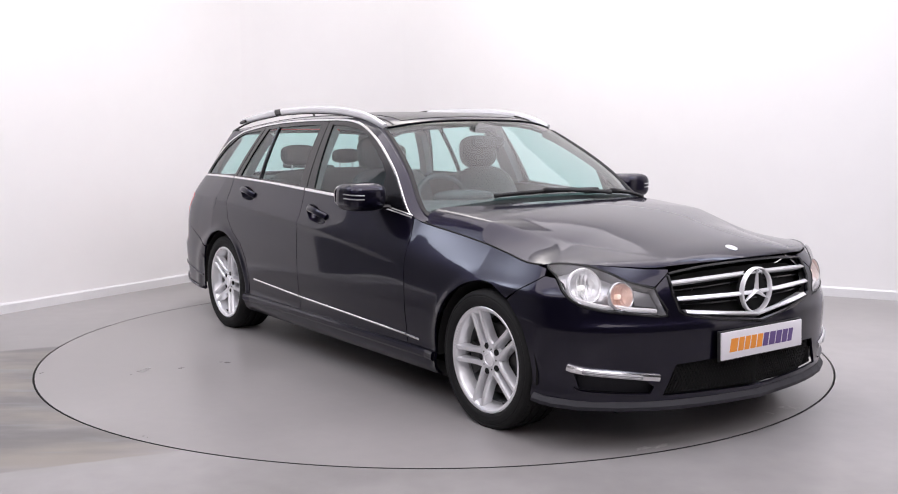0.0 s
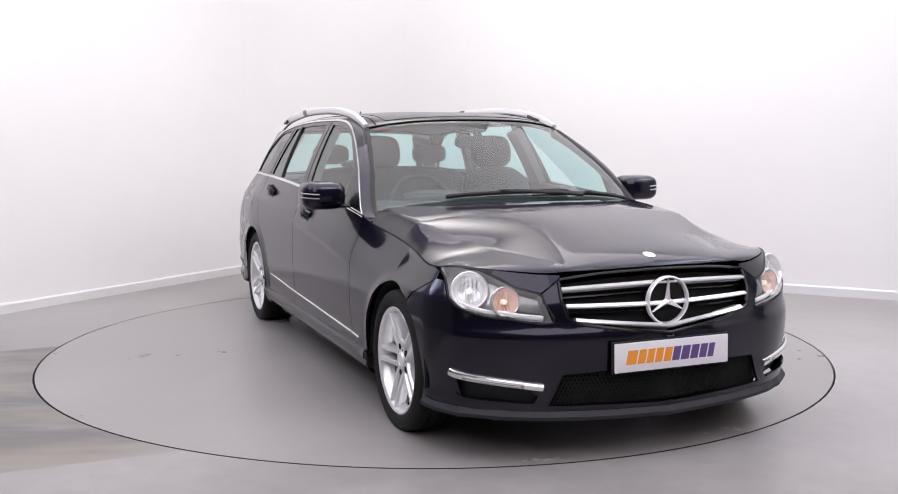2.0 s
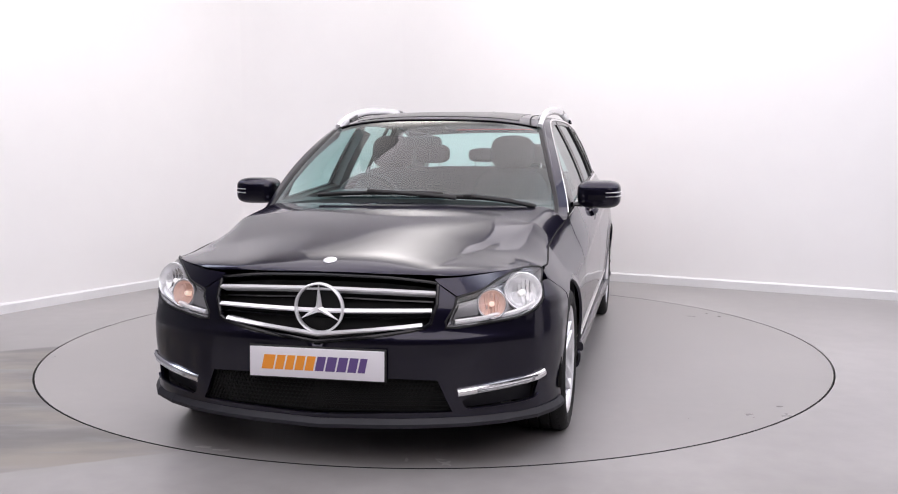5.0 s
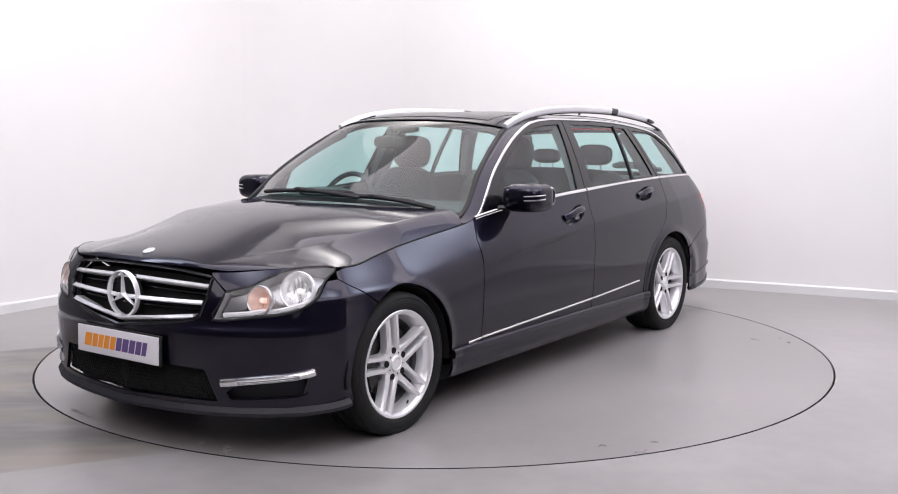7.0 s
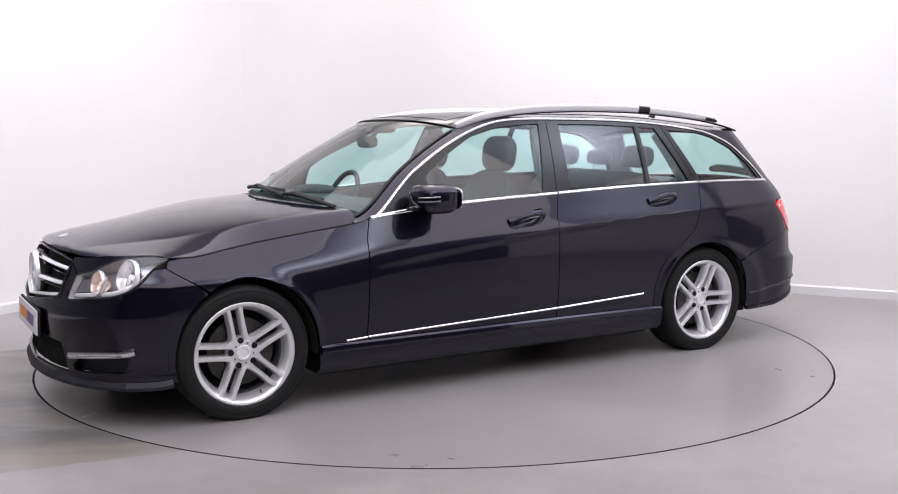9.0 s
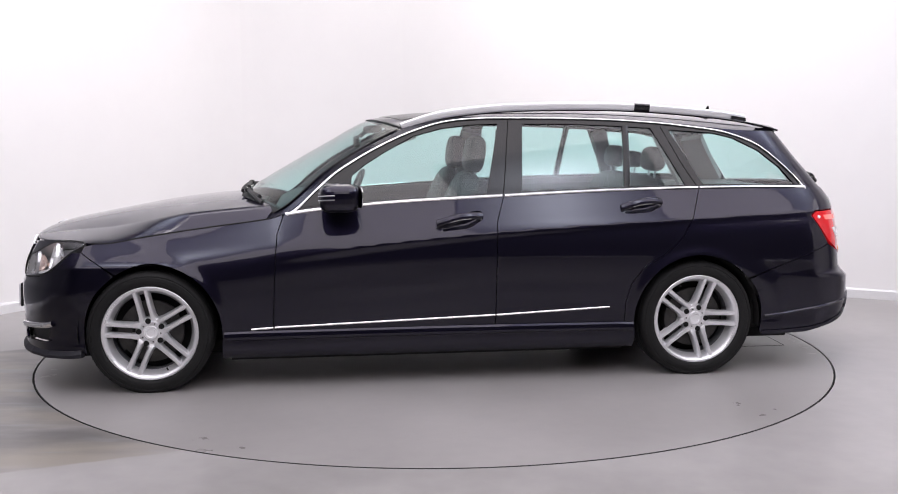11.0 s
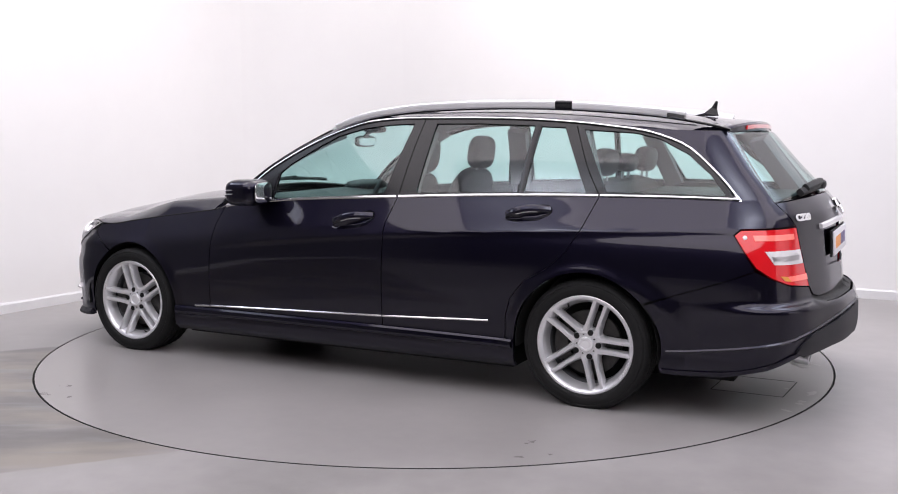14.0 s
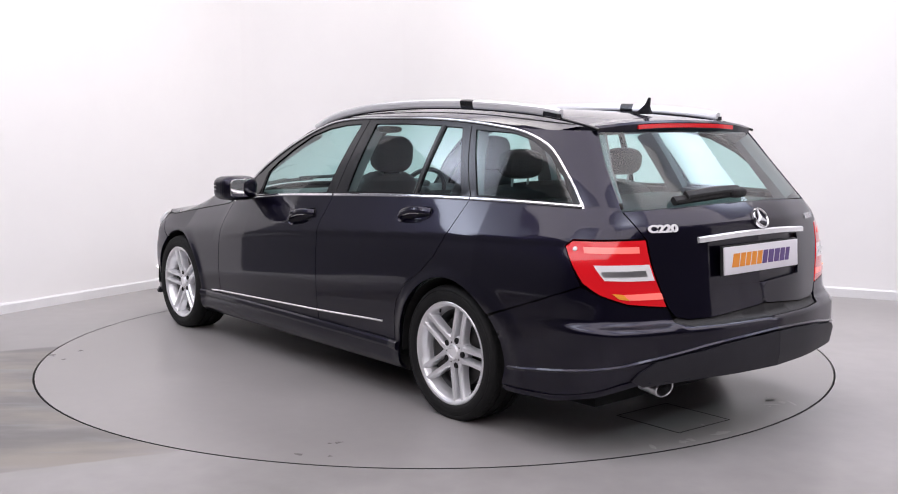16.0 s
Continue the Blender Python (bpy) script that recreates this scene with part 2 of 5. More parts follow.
def region(f, sign, outline, holes=(), step=.03, depth=.012, off=0.0, side=1, centre=False):
    """A sheet on the surface f(u, v) inside an outline, less its holes, with turned-in edges; centre joins it to its mirror image."""
    from_rings = [resample(list(outline), step)] + [resample(list(h), step) for h in holes]
    pts, edges = [], []
    for ring in from_rings:
        k = len(pts)
        pts += ring
        edges += [(k + i, k + (i + 1) % len(ring)) for i in range(len(ring))]
    a = np.array(pts)
    lo, hi = a.min(0), a.max(0)
    gx, gy = np.meshgrid(np.arange(lo[0] + step / 2, hi[0], step), np.arange(lo[1] + step / 2, hi[1], step))
    g = np.stack([gx.ravel(), gy.ravel()], 1)
    if len(g):
        ok = inside(g, from_rings[0])
        for ring in from_rings[1:]:
            ok &= ~inside(g, ring)
        g = g[ok]
    if len(g):
        near = np.sqrt(((g[:, None, :] - a[None]) ** 2).sum(-1)).min(1)
        g = g[near > step * .55]
    both = [Vector(p) for p in pts] + [Vector(p) for p in g.tolist()]
    vs, _, fs, *_ = delaunay_2d_cdt(both, edges, [], 0, 1e-6)
    c = [((vs[q[0]] + vs[q[1]] + vs[q[2]]) / 3)[:] for q in fs]
    ok = inside(c, from_rings[0])
    for ring in from_rings[1:]:
        ok &= ~inside(c, ring)
    fs = [q for q, k in zip(fs, ok) if k]
    bm = bmesh.new()
    lay = bm.verts.layers.float_vector.new("nrm")
    top = [lift(f, sign, v[0], v[1], off) for v in vs]
    up = [(lift(f, sign, v[0], v[1], .01) - lift(f, sign, v[0], v[1], 0)).normalized() for v in vs]
    deep = [lift(f, sign, v[0], v[1], off - depth) for v in vs] if depth else None
    sides = (1, -1) if centre else (side,)
    for sd in sides:
        m = Vector((1, sd, 1))
        bv = {}

        def vert(i, src, tag):
            if (i, tag) not in bv:
                bv[i, tag] = bm.verts.new(src[i] * m)
                if tag == 0:
                    bv[i, tag][lay] = up[i] * m
            return bv[i, tag]
        count = {}
        want = sign * sd
        for q in fs:
            n = (vs[q[1]][0] - vs[q[0]][0]) * (vs[q[2]][1] - vs[q[0]][1]) - (vs[q[1]][1] - vs[q[0]][1]) * (vs[q[2]][0] - vs[q[0]][0])
            q = list(q) if n * want > 0 else list(q)[::-1]
            bm.faces.new([vert(i, top, 0) for i in q])
            for i, j in zip(q, q[1:] + q[:1]):
                count[i, j] = 1
        if depth:
            for i, j in count:
                if (j, i) not in count and not (centre and abs(top[i].y) < 1e-4 and abs(top[j].y) < 1e-4):
                    bm.faces.new([vert(j, top, 1), vert(i, top, 1), vert(i, deep, 2), vert(j, deep, 2)]).tag = True
    if centre:
        mid = [v for v in bm.verts if abs(v.co.y) < 1e-4]
        bmesh.ops.remove_doubles(bm, verts=mid, dist=2e-4)
    return bm


def sweep(bm, pts, outs, prof, closed=False, caps=True):
    """A profile of (out, across) pairs carried along points; outs gives the outward way at each, or one for all."""
    pts = [Vector(p) for p in pts]
    n, rings = len(pts), []
    for i, p in enumerate(pts):
        a = pts[(i - 1) % n] if closed or i else p
        b = pts[(i + 1) % n] if closed or i < n - 1 else p
        t = (b - a).normalized()
        o = Vector(outs[i] if isinstance(outs, list) else outs)
        o = (o - t * o.dot(t)).normalized()
        c = t.cross(o)
        rings.append([bm.verts.new(p + o * q[0] + c * q[1]) for q in prof])
    k = len(prof)
    for i in range(n if closed else n - 1):
        r, s = rings[i], rings[(i + 1) % n]
        for j in range(k):
            bm.faces.new((r[j], r[(j + 1) % k], s[(j + 1) % k], s[j]))
    if caps and not closed:
        bm.faces.new(rings[0][::-1])
        bm.faces.new(rings[-1])
    bmesh.ops.recalc_face_normals(bm, faces=bm.faces)
    return bm


def oval(a, b, n=10, power=2.0):
    return [(a * math.copysign(abs(math.cos(w)) ** (2 / power), math.cos(w)), b * math.copysign(abs(math.sin(w)) ** (2 / power), math.sin(w)))
            for w in (2 * math.pi * (k + .5) / n for k in range(n))]


def lathe(bm, prof, seg=48, axis="y", closed=False):
    """Turns a profile of (radius, along) pairs about an axis."""
    rings = []
    for k in range(seg):
        w = 2 * math.pi * k / seg
        c, s = math.cos(w), math.sin(w)
        rings.append([bm.verts.new((r * c, h, r * s) if axis == "y" else (r * c, r * s, h) if axis == "z" else (h, r * c, r * s)) for r, h in prof])
    n = len(prof)
    for k in range(seg):
        r, s = rings[k], rings[(k + 1) % seg]
        for j in range(n if closed else n - 1):
            bm.faces.new((r[j], r[(j + 1) % n], s[(j + 1) % n], s[j]))
    bmesh.ops.remove_doubles(bm, verts=bm.verts, dist=1e-6)
    bmesh.ops.recalc_face_normals(bm, faces=bm.faces)
    return bm


def spline(*pts):
    """A smooth monotone curve through (x, y) pairs."""
    pts = sorted(pts)
    xs, ys = [p[0] for p in pts], [p[1] for p in pts]
    n = len(xs)
    d = [(ys[i + 1] - ys[i]) / (xs[i + 1] - xs[i]) for i in range(n - 1)]
    m = [d[0]] + [0.0 if d[i - 1] * d[i] <= 0 else 2 * d[i - 1] * d[i] / (d[i - 1] + d[i]) for i in range(1, n - 1)] + [d[-1]]

    def value(x):
        if x <= xs[0]:
            return ys[0]
        if x >= xs[-1]:
            return ys[-1]
        i = 0
        while xs[i + 1] < x:
            i += 1
        h = xs[i + 1] - xs[i]
        t = (x - xs[i]) / h
        return ((1 + 2 * t) * (1 - t) ** 2 * ys[i] + t * (1 - t) ** 2 * h * m[i]
                + t * t * (3 - 2 * t) * ys[i + 1] + t * t * (t - 1) * h * m[i + 1])
    return value


def eased(f, wide):
    """The same curve with its bends drawn out over wide(x) to either side."""
    def value(x):
        w = wide(x) if callable(wide) else wide
        if w <= 0:
            return f(x)
        return sum((5 - abs(k)) * f(x + w * k / 5) for k in range(-4, 5)) / 25
    return value


# the body's lines, in metres from the middle of the wheelbase on the ground: x ahead, y to the left, z up
BELT_RAW = spline((-2.6, .955), (-2.05, .965), (-1.72, .969), (-1.39, .968), (-.88, .958), (-.37, .937), (.12, .915),
                (.42, .893), (.73, .854), (.80, .837), (.90, .822), (1.05, .803), (1.2, .783), (1.3, .769), (1.46, .750), (1.67, .725), (1.77, .729), (1.86, .741), (1.98, .734),
                (2.05, .713), (2.14, .677), (2.23, .655), (2.29, .700), (2.44, .720), (2.6, .727))
BELT_RAW_Y = spline((-2.2, .738), (-1.9, .745), (-1.4, .768), (-.7, .790), (0, .802), (.55, .802), (.80, .786), (1.0, .768), (1.3, .762), (1.7, .762))
SIDE_RAW = spline((0, .835), (.045, .868), (.10, .876), (.17, .868), (.28, .876), (.45, .884), (.6, .884), (.74, .876), (.80, .864), (.88, .838), (1.0, .800))
BELT_Z = eased(BELT_RAW, lambda x: .25 * min(1.0, max(0.0, (.62 - x) / .4)))
BELT_Y = eased(BELT_RAW_Y, .3)
SIDE_Y = eased(SIDE_RAW, lambda v: .07 * min(1.0, max(0.0, v / .1), max(0.0, (1 - v) / .08)))
NOSE_X = spline((.12, 2.075), (.17, 2.115), (.25, 2.125), (.35, 2.126), (.45, 2.128), (.495, 2.126), (.535, 2.108), (.58, 2.101), (.66, 2.075), (.73, 2.04), (.76, 2.02))
TAIL_X = spline((.15, -2.34), (.2, -2.39), (.27, -2.43), (.37, -2.452), (.49, -2.448), (.506, -2.434), (.522, -2.392), (.62, -2.378),
                (.76, -2.366), (.88, -2.354), (.94, -2.320), (1.0, -2.265), (1.12, -2.15), (1.24, -2.045), (1.32, -1.97))
FRONT = [spline((0, 0), (.15, .21), (.33, .47), (.48, .66), (.6, .805), (.74, .912), (.88, .980), (1, 1)),
         spline((0, 1), (.15, .998), (.33, .985), (.48, .915), (.6, .768), (.74, .56), (.88, .27), (1, 0))]
REAR = [spline((0, 0), (.18, .28), (.36, .54), (.5, .72), (.6, .82), (.72, .905), (.86, .972), (1, 1)),
        spline((0, 1), (.18, .985), (.36, .968), (.5, .912), (.6, .800), (.72, .565), (.86, .285), (1, 0))]
CREASE_Z = spline((-1.95, .851), (-1.51, .823), (-1.1, .803), (-.69, .781), (-.32, .758), (.17, .717), (.62, .665), (.85, .63))
SILL_Z = .155
X_FRONT, X_REAR, WRAP = 1.3, -1.55, 1.3


def half_width(x, z):
    zb, yb = BELT_Z(x), BELT_Y(x)
    if z > zb:
        h = z - zb
        return yb - .36 * h - .34 * h * h
    v = max(0.0, (z - SILL_Z) / (zb - SILL_Z))
    y = SIDE_Y(v) - max(0.0, (v - .5) / .5) ** 2 * (.80 - yb)
    fade = min(1.0, max(0.0, (.85 - x) / .4)) * min(1.0, max(0.0, (x + 2.1) / .3))
    d = z - CREASE_Z(x)
    y += .0075 * (math.exp(-max(d, 0) / .075) if d > 0 else math.exp(-(d / .021) ** 2)) * fade
    for cx in (1.38, -1.378):
        r = math.hypot(x - cx, z - .285)
        y += .010 * math.exp(-((r - .343) / .032) ** 2) if r > .30 else 0
    return y


def body(u, z):
    """The body's skin at height z; u is x along the side and runs on round the corners: 2.6 is the nose, -2.85 the tail."""
    if u > X_FRONT:
        s = min(1.0, (u - X_FRONT) / WRAP)
        x = X_FRONT + (NOSE_X(z) - X_FRONT) * FRONT[0](s)
        return (x, half_width(X_FRONT, z) * FRONT[1](s), z)
    if u < X_REAR:
        s = min(1.0, (X_REAR - u) / WRAP)
        x = X_REAR + (TAIL_X(z) - X_REAR) * REAR[0](s)
        return (x, half_width(X_REAR - (X_REAR - x) * .6, z) * REAR[1](s), z)
    return (u, half_width(u, z), z)


CHROME_Z = spline((-1.515, 1.280), (-1.236, 1.312), (-.952, 1.330), (-.662, 1.337), (-.367, 1.338), (-.217, 1.333), (-.068, 1.315),
                  (.079, 1.271), (.224, 1.210), (.368, 1.133), (.511, 1.039), (.651, .908), (.718, .858), (.80, .833))
EDGE_Z_RAW = spline((-2.0, 1.262), (-1.75, 1.268), (-1.515, 1.282), (-1.236, 1.312), (-.952, 1.330), (-.662, 1.337), (-.367, 1.338), (-.217, 1.333),
                (-.068, 1.315), (.079, 1.271), (.224, 1.210), (.368, 1.133), (.511, 1.039), (.651, .908), (.718, .858), (.80, .833))
MID_X_RAW = spline((-2.0, -2.0), (-.7, -.70), (-.3, -.24), (.08, .26), (.40, .63), (.72, .965), (.80, 1.03))
MID_Z_RAW = spline((-2.0, 1.305), (-1.6, 1.345), (-1.2, 1.370), (-.7, 1.383), (-.3, 1.375), (-.1, 1.362), (.08, 1.334), (.24, 1.235), (.40, 1.135), (.56, 1.035), (.72, .937), (.80, .90))
EDGE_Z, MID_Z, MID_X = eased(EDGE_Z_RAW, .08), eased(MID_Z_RAW, .10), eased(MID_X_RAW, .10)
QW = .62


def roof_skin(s, w):
    """The windscreen and roof: s is x along the window's upper chrome line, w runs from side to side (QW at the line)."""
    q = max(-1.06, min(1.06, w / QW))
    x0, y0, z0 = body(s, EDGE_Z(s))
    a = abs(q)
    return (MID_X(s) + (x0 - MID_X(s)) * a ** 2.2, y0 * q, MID_Z(s) - (MID_Z(s) - z0) * a ** 3.0)


HOOD_Z = spline(*[(u / 100, BELT_Z(u / 100)) for u in range(70, 187, 6)], (1.87, .741), (1.98, .736), (2.1, .728), (2.29, .716), (2.44, .722), (2.6, .729))
EDGE = [body(.80 + 1.8 * k / 180, HOOD_Z(.80 + 1.8 * k / 180)) for k in range(181)]
picked = [EDGE[0]]
for p in EDGE[1:]:
    if p[0] > picked[-1][0] + .035:
        picked.append(p)
EDGE_Y, EDGE_HZ = spline(*[p[:2] for p in picked], (2.05, 0)), spline(*[(p[0], p[2]) for p in picked])
BONNET_RAW = spline((.7, .940), (1.0, .926), (1.17, .913), (1.33, .895), (1.5, .868), (1.66, .838), (1.8, .811), (1.9, .790), (1.976, .768), (2.02, .748), (2.05, .728))
BONNET_Z = eased(BONNET_RAW, lambda x: .12 * min(1.0, max(0.0, (2.0 - x) / .3)))


SMOOTH_EDGE_RAW = spline((.7, .858), (.86, .829), (1.0, .809), (1.16, .789), (1.3, .769), (1.46, .748), (1.6, .735), (1.75, .737), (1.9, .737), (2.0, .731), (2.05, .727))
SMOOTH_EDGE = eased(SMOOTH_EDGE_RAW, lambda x: .08 * min(1.0, max(0.0, (2.02 - x) / .2)))


CREASE_Y = eased(spline((.7, .69), (.86, .70), (1.1, .705), (1.2, .688), (1.3, .655), (1.4, .618), (1.5, .575), (1.6, .532), (1.75, .470), (1.95, .40), (2.05, .36)), .08)
FLANK = spline((.7, .62), (1.2, .62), (1.3, .58), (1.5, .48), (1.6, .43), (1.8, .38), (2.05, .34))


def ramp01(a, b, x):
    """A smooth step from 0 at a to 1 at b."""
    q = min(1.0, max(0.0, (x - a) / (b - a)))
    return q * q * q * (q * (6 * q - 15) + 10)


def bonnet_skin(x, y):
    ye, ze, hc = EDGE_Y(x), EDGE_HZ(x), BONNET_Z(x)
    a = min(1.0, abs(y) / max(ye, .02))
    # a flat dome, a crease, and a steeper flank down to the shut line
    e, fl = min(.90, CREASE_Y(x) / max(ye, .02)), FLANK(x)
    zs = SMOOTH_EDGE(x)
    low = zs + (ze - zs) * a ** 18

    def section(q):
        q = min(1.0, abs(q))
        return 1 - (1 - fl) * (q / e) ** 2.3 if q < e else fl * (1 - ((q - e) / (1 - e)) ** 1.25)
    w = .022 / max(ye, .2) * min(1.0, (1 - a) / .08)
    g = sum((3 - abs(k)) * section(a + w * k / 3) for k in (-2, -1, 0, 1, 2)) / 9
    return (x, y, low + (hc - low) * g - .002)


def belt(u0, u1, off=0.0, n=24):
    return [(u0 + (u1 - u0) * k / n, BELT_Z(u0 + (u1 - u0) * k / n) + off) for k in range(n + 1)]


def arc(cx, cz, r, a0, a1, n=20):
    return [(cx + r * math.cos(radians(a0 + (a1 - a0) * k / n)), cz + r * math.sin(radians(a0 + (a1 - a0) * k / n))) for k in range(n + 1)]


# ---- the room ----
def wall(name, a, b, paint=WALL, h=CEIL, thick=.12):
    """A wall from a to b on the floor, thick on its left-hand side, with a skirting board."""
    a, b = Vector((*a, 0)), Vector((*b, 0))
    t = (b - a).normalized()
    o = Vector((-t.y, t.x, 0))
    bm = bmesh.new()
    vs = [bm.verts.new(p + Vector((0, 0, z))) for z in (0, h) for p in (a, b, b + o * thick, a + o * thick)]
    for q in ((0, 1, 5, 4), (1, 2, 6, 5), (2, 3, 7, 6), (3, 0, 4, 7), (4, 5, 6, 7), (3, 2, 1, 0)):
        bm.faces.new([vs[i] for i in q])
    bmesh.ops.recalc_face_normals(bm, faces=bm.faces)
    ob = tagged(part(name, bm, paint, None, smooth=False), "smooth matt white studio wall" if paint is WALL else "plain grey wall out of view, toned for reflections", "wall", kind="structure")
    bm = bmesh.new()
    n = -o
    for k, (p, q) in enumerate(((a, b),)):
        sweep(bm, [p + n * .003, q + n * .003], n, [(0, .001), (.018, .001), (.018, -.062), (.010, -.074), (0, -.074)])
    sk = tagged(part(name.replace("wall", "baseboard"), bm, SKIRT, None, smooth=False), "white painted skirting board along the wall", "baseboard", kind="structure")
    return ob, sk


CORNER = Vector((-1.185, 3.960))
LEFT = Vector((-.5365, -.8439))
RIGHT = Vector((.8820, -.4712))
far_l, far_r = CORNER + LEFT * 13.5, CORNER + RIGHT * 11.0
near = far_l + RIGHT * 11.0
COVE = 1.0
# past the view, white and grey lengths are set for the car's reflections
WHITE_L, WHITE_R = 3.75, 9.2
wall("wall_north", CORNER + RIGHT * COVE, CORNER + RIGHT * WHITE_R)
wall("wall_west", CORNER + LEFT * WHITE_L, CORNER + LEFT * COVE)
wall("wall_north_side", CORNER + RIGHT * WHITE_R, far_r, GREY_WALL)
wall("wall_west_side", far_l, CORNER + LEFT * WHITE_L, GREY_WALL)
mid = CORNER + (LEFT + RIGHT) * COVE
bend = [mid - RIGHT * COVE * math.sin(radians(a)) * 1.0 - LEFT * COVE * math.cos(radians(a)) for a in range(90, -1, -5)]
bm = bmesh.new()
rows = [[bm.verts.new((p.x, p.y, z)) for z in (0, CEIL)] for p in bend]
for p, q in zip(rows, rows[1:]):
    bm.faces.new((p[0], p[1], q[1], q[0]))
tagged(part("wall_cove", bm, WALL, None), "smooth white curved studio corner", "wall", kind="structure")
bm = bmesh.new()
ins = [(mid - Vector(p)).normalized() for p in bend]
sweep(bm, [(p.x + n.x * .003, p.y + n.y * .003, 0) for p, n in zip(bend, ins)], [(n.x, n.y, 0) for n in ins], [(0, .001), (.018, .001), (.018, -.062), (.010, -.074), (0, -.074)])
tagged(part("baseboard_cove", bm, SKIRT, None, smooth=False), "white painted skirting board round the corner", "baseboard", kind="structure")
# unseen walls: a white length added to lighten reflections, then dark ones
wall("wall_east_side", far_r, far_r + LEFT * 3.3)
wall("wall_east", far_r + LEFT * 3.3, near, DARK_WALL)
wall("wall_south", near, far_l, DARK_WALL)


def plane_with_hole(hole_r, z, corners, seg=160):
    bm = bmesh.new()
    ring = [bm.verts.new((hole_r * math.cos(2 * math.pi * k / seg), hole_r * math.sin(2 * math.pi * k / seg), z)) for k in range(seg)]
    low = [bm.verts.new((v.co.x, v.co.y, z - .06)) for v in ring]
    mid = Vector((0, 0))
    out = []
    for k in range(seg):
        d = Vector((math.cos(2 * math.pi * k / seg), math.sin(2 * math.pi * k / seg)))
        best = 1e9
        for p, q in zip(corners, corners[1:] + corners[:1]):
            e = q - p
            den = d.x * e.y - d.y * e.x
            if abs(den) > 1e-9:
                s = (p.x * e.y - p.y * e.x) / den
                t = (p.x * d.y - p.y * d.x) / den
                if s > 0 and -1e-6 <= t <= 1 + 1e-6:
                    best = min(best, s)
        out.append(bm.verts.new((d.x * best, d.y * best, z)))
    for k in range(seg):
        j = (k + 1) % seg
        bm.faces.new((ring[k], out[k], out[j], ring[j]))
        bm.faces.new((ring[k], ring[j], low[j], low[k]))
    return bm


ROOM = [CORNER, far_r, near, far_l]
GROW = [c + (c - sum(ROOM, Vector((0, 0))) / 4).normalized() * .3 for c in ROOM]
tagged(part("floor", plane_with_hole(R_TABLE + .003, 0, GROW), FLOOR, None, smooth=False), "painted grey concrete studio floor with faint stains", "floor", kind="structure")
bm = bmesh.new()
vs = [bm.verts.new((c.x, c.y, z)) for z in (CEIL, CEIL + .1) for c in GROW]
for q in ((0, 1, 2, 3), (7, 6, 5, 4), (0, 4, 5, 1), (1, 5, 6, 2), (2, 6, 7, 3), (3, 7, 4, 0)):
    bm.faces.new([vs[i] for i in q])
bmesh.ops.recalc_face_normals(bm, faces=bm.faces)
tagged(part("ceiling", bm, CEILING, None, smooth=False), "plain white studio ceiling", "ceiling", kind="structure")
bm = lathe(bmesh.new(), [(0, -.07), (R_TABLE + .2, -.07)], 96, "z")
tagged(part("turntable_pit", bm, GAP, None), "dark pit round the turntable rim", "floor pit", kind="structure")



def glow(name, strength, colour):
    """Fabric of a soft box: brightest in the middle, fading to its edges."""
    m = bpy.data.materials.new(name)
    m.use_nodes = True
    t = m.node_tree
    b = t.nodes["Principled BSDF"]
    b.inputs["Base Color"].default_value = (.8, .8, .8, 1)
    co, mp, gr, ma = (t.nodes.new("ShaderNode" + k) for k in ("TexCoord", "Mapping", "TexGradient", "MapRange"))
    mp.vector_type = "TEXTURE"
    mp.inputs["Location"].default_value = (.5, .5, 0)
    mp.inputs["Scale"].default_value = (.62, .62, 10)
    gr.gradient_type = "QUADRATIC_SPHERE"
    ma.inputs["From Max"].default_value = .8
    ma.inputs["To Min"].default_value, ma.inputs["To Max"].default_value = strength * .10, strength
    t.links.new(co.outputs["Generated"], mp.inputs["Vector"])
    t.links.new(mp.outputs["Vector"], gr.inputs["Vector"])
    t.links.new(gr.outputs["Fac"], ma.inputs["Value"])
    t.links.new(ma.outputs["Result"], b.inputs["Emission Strength"])
    b.inputs["Emission Color"].default_value = (*colour, 1)
    return m


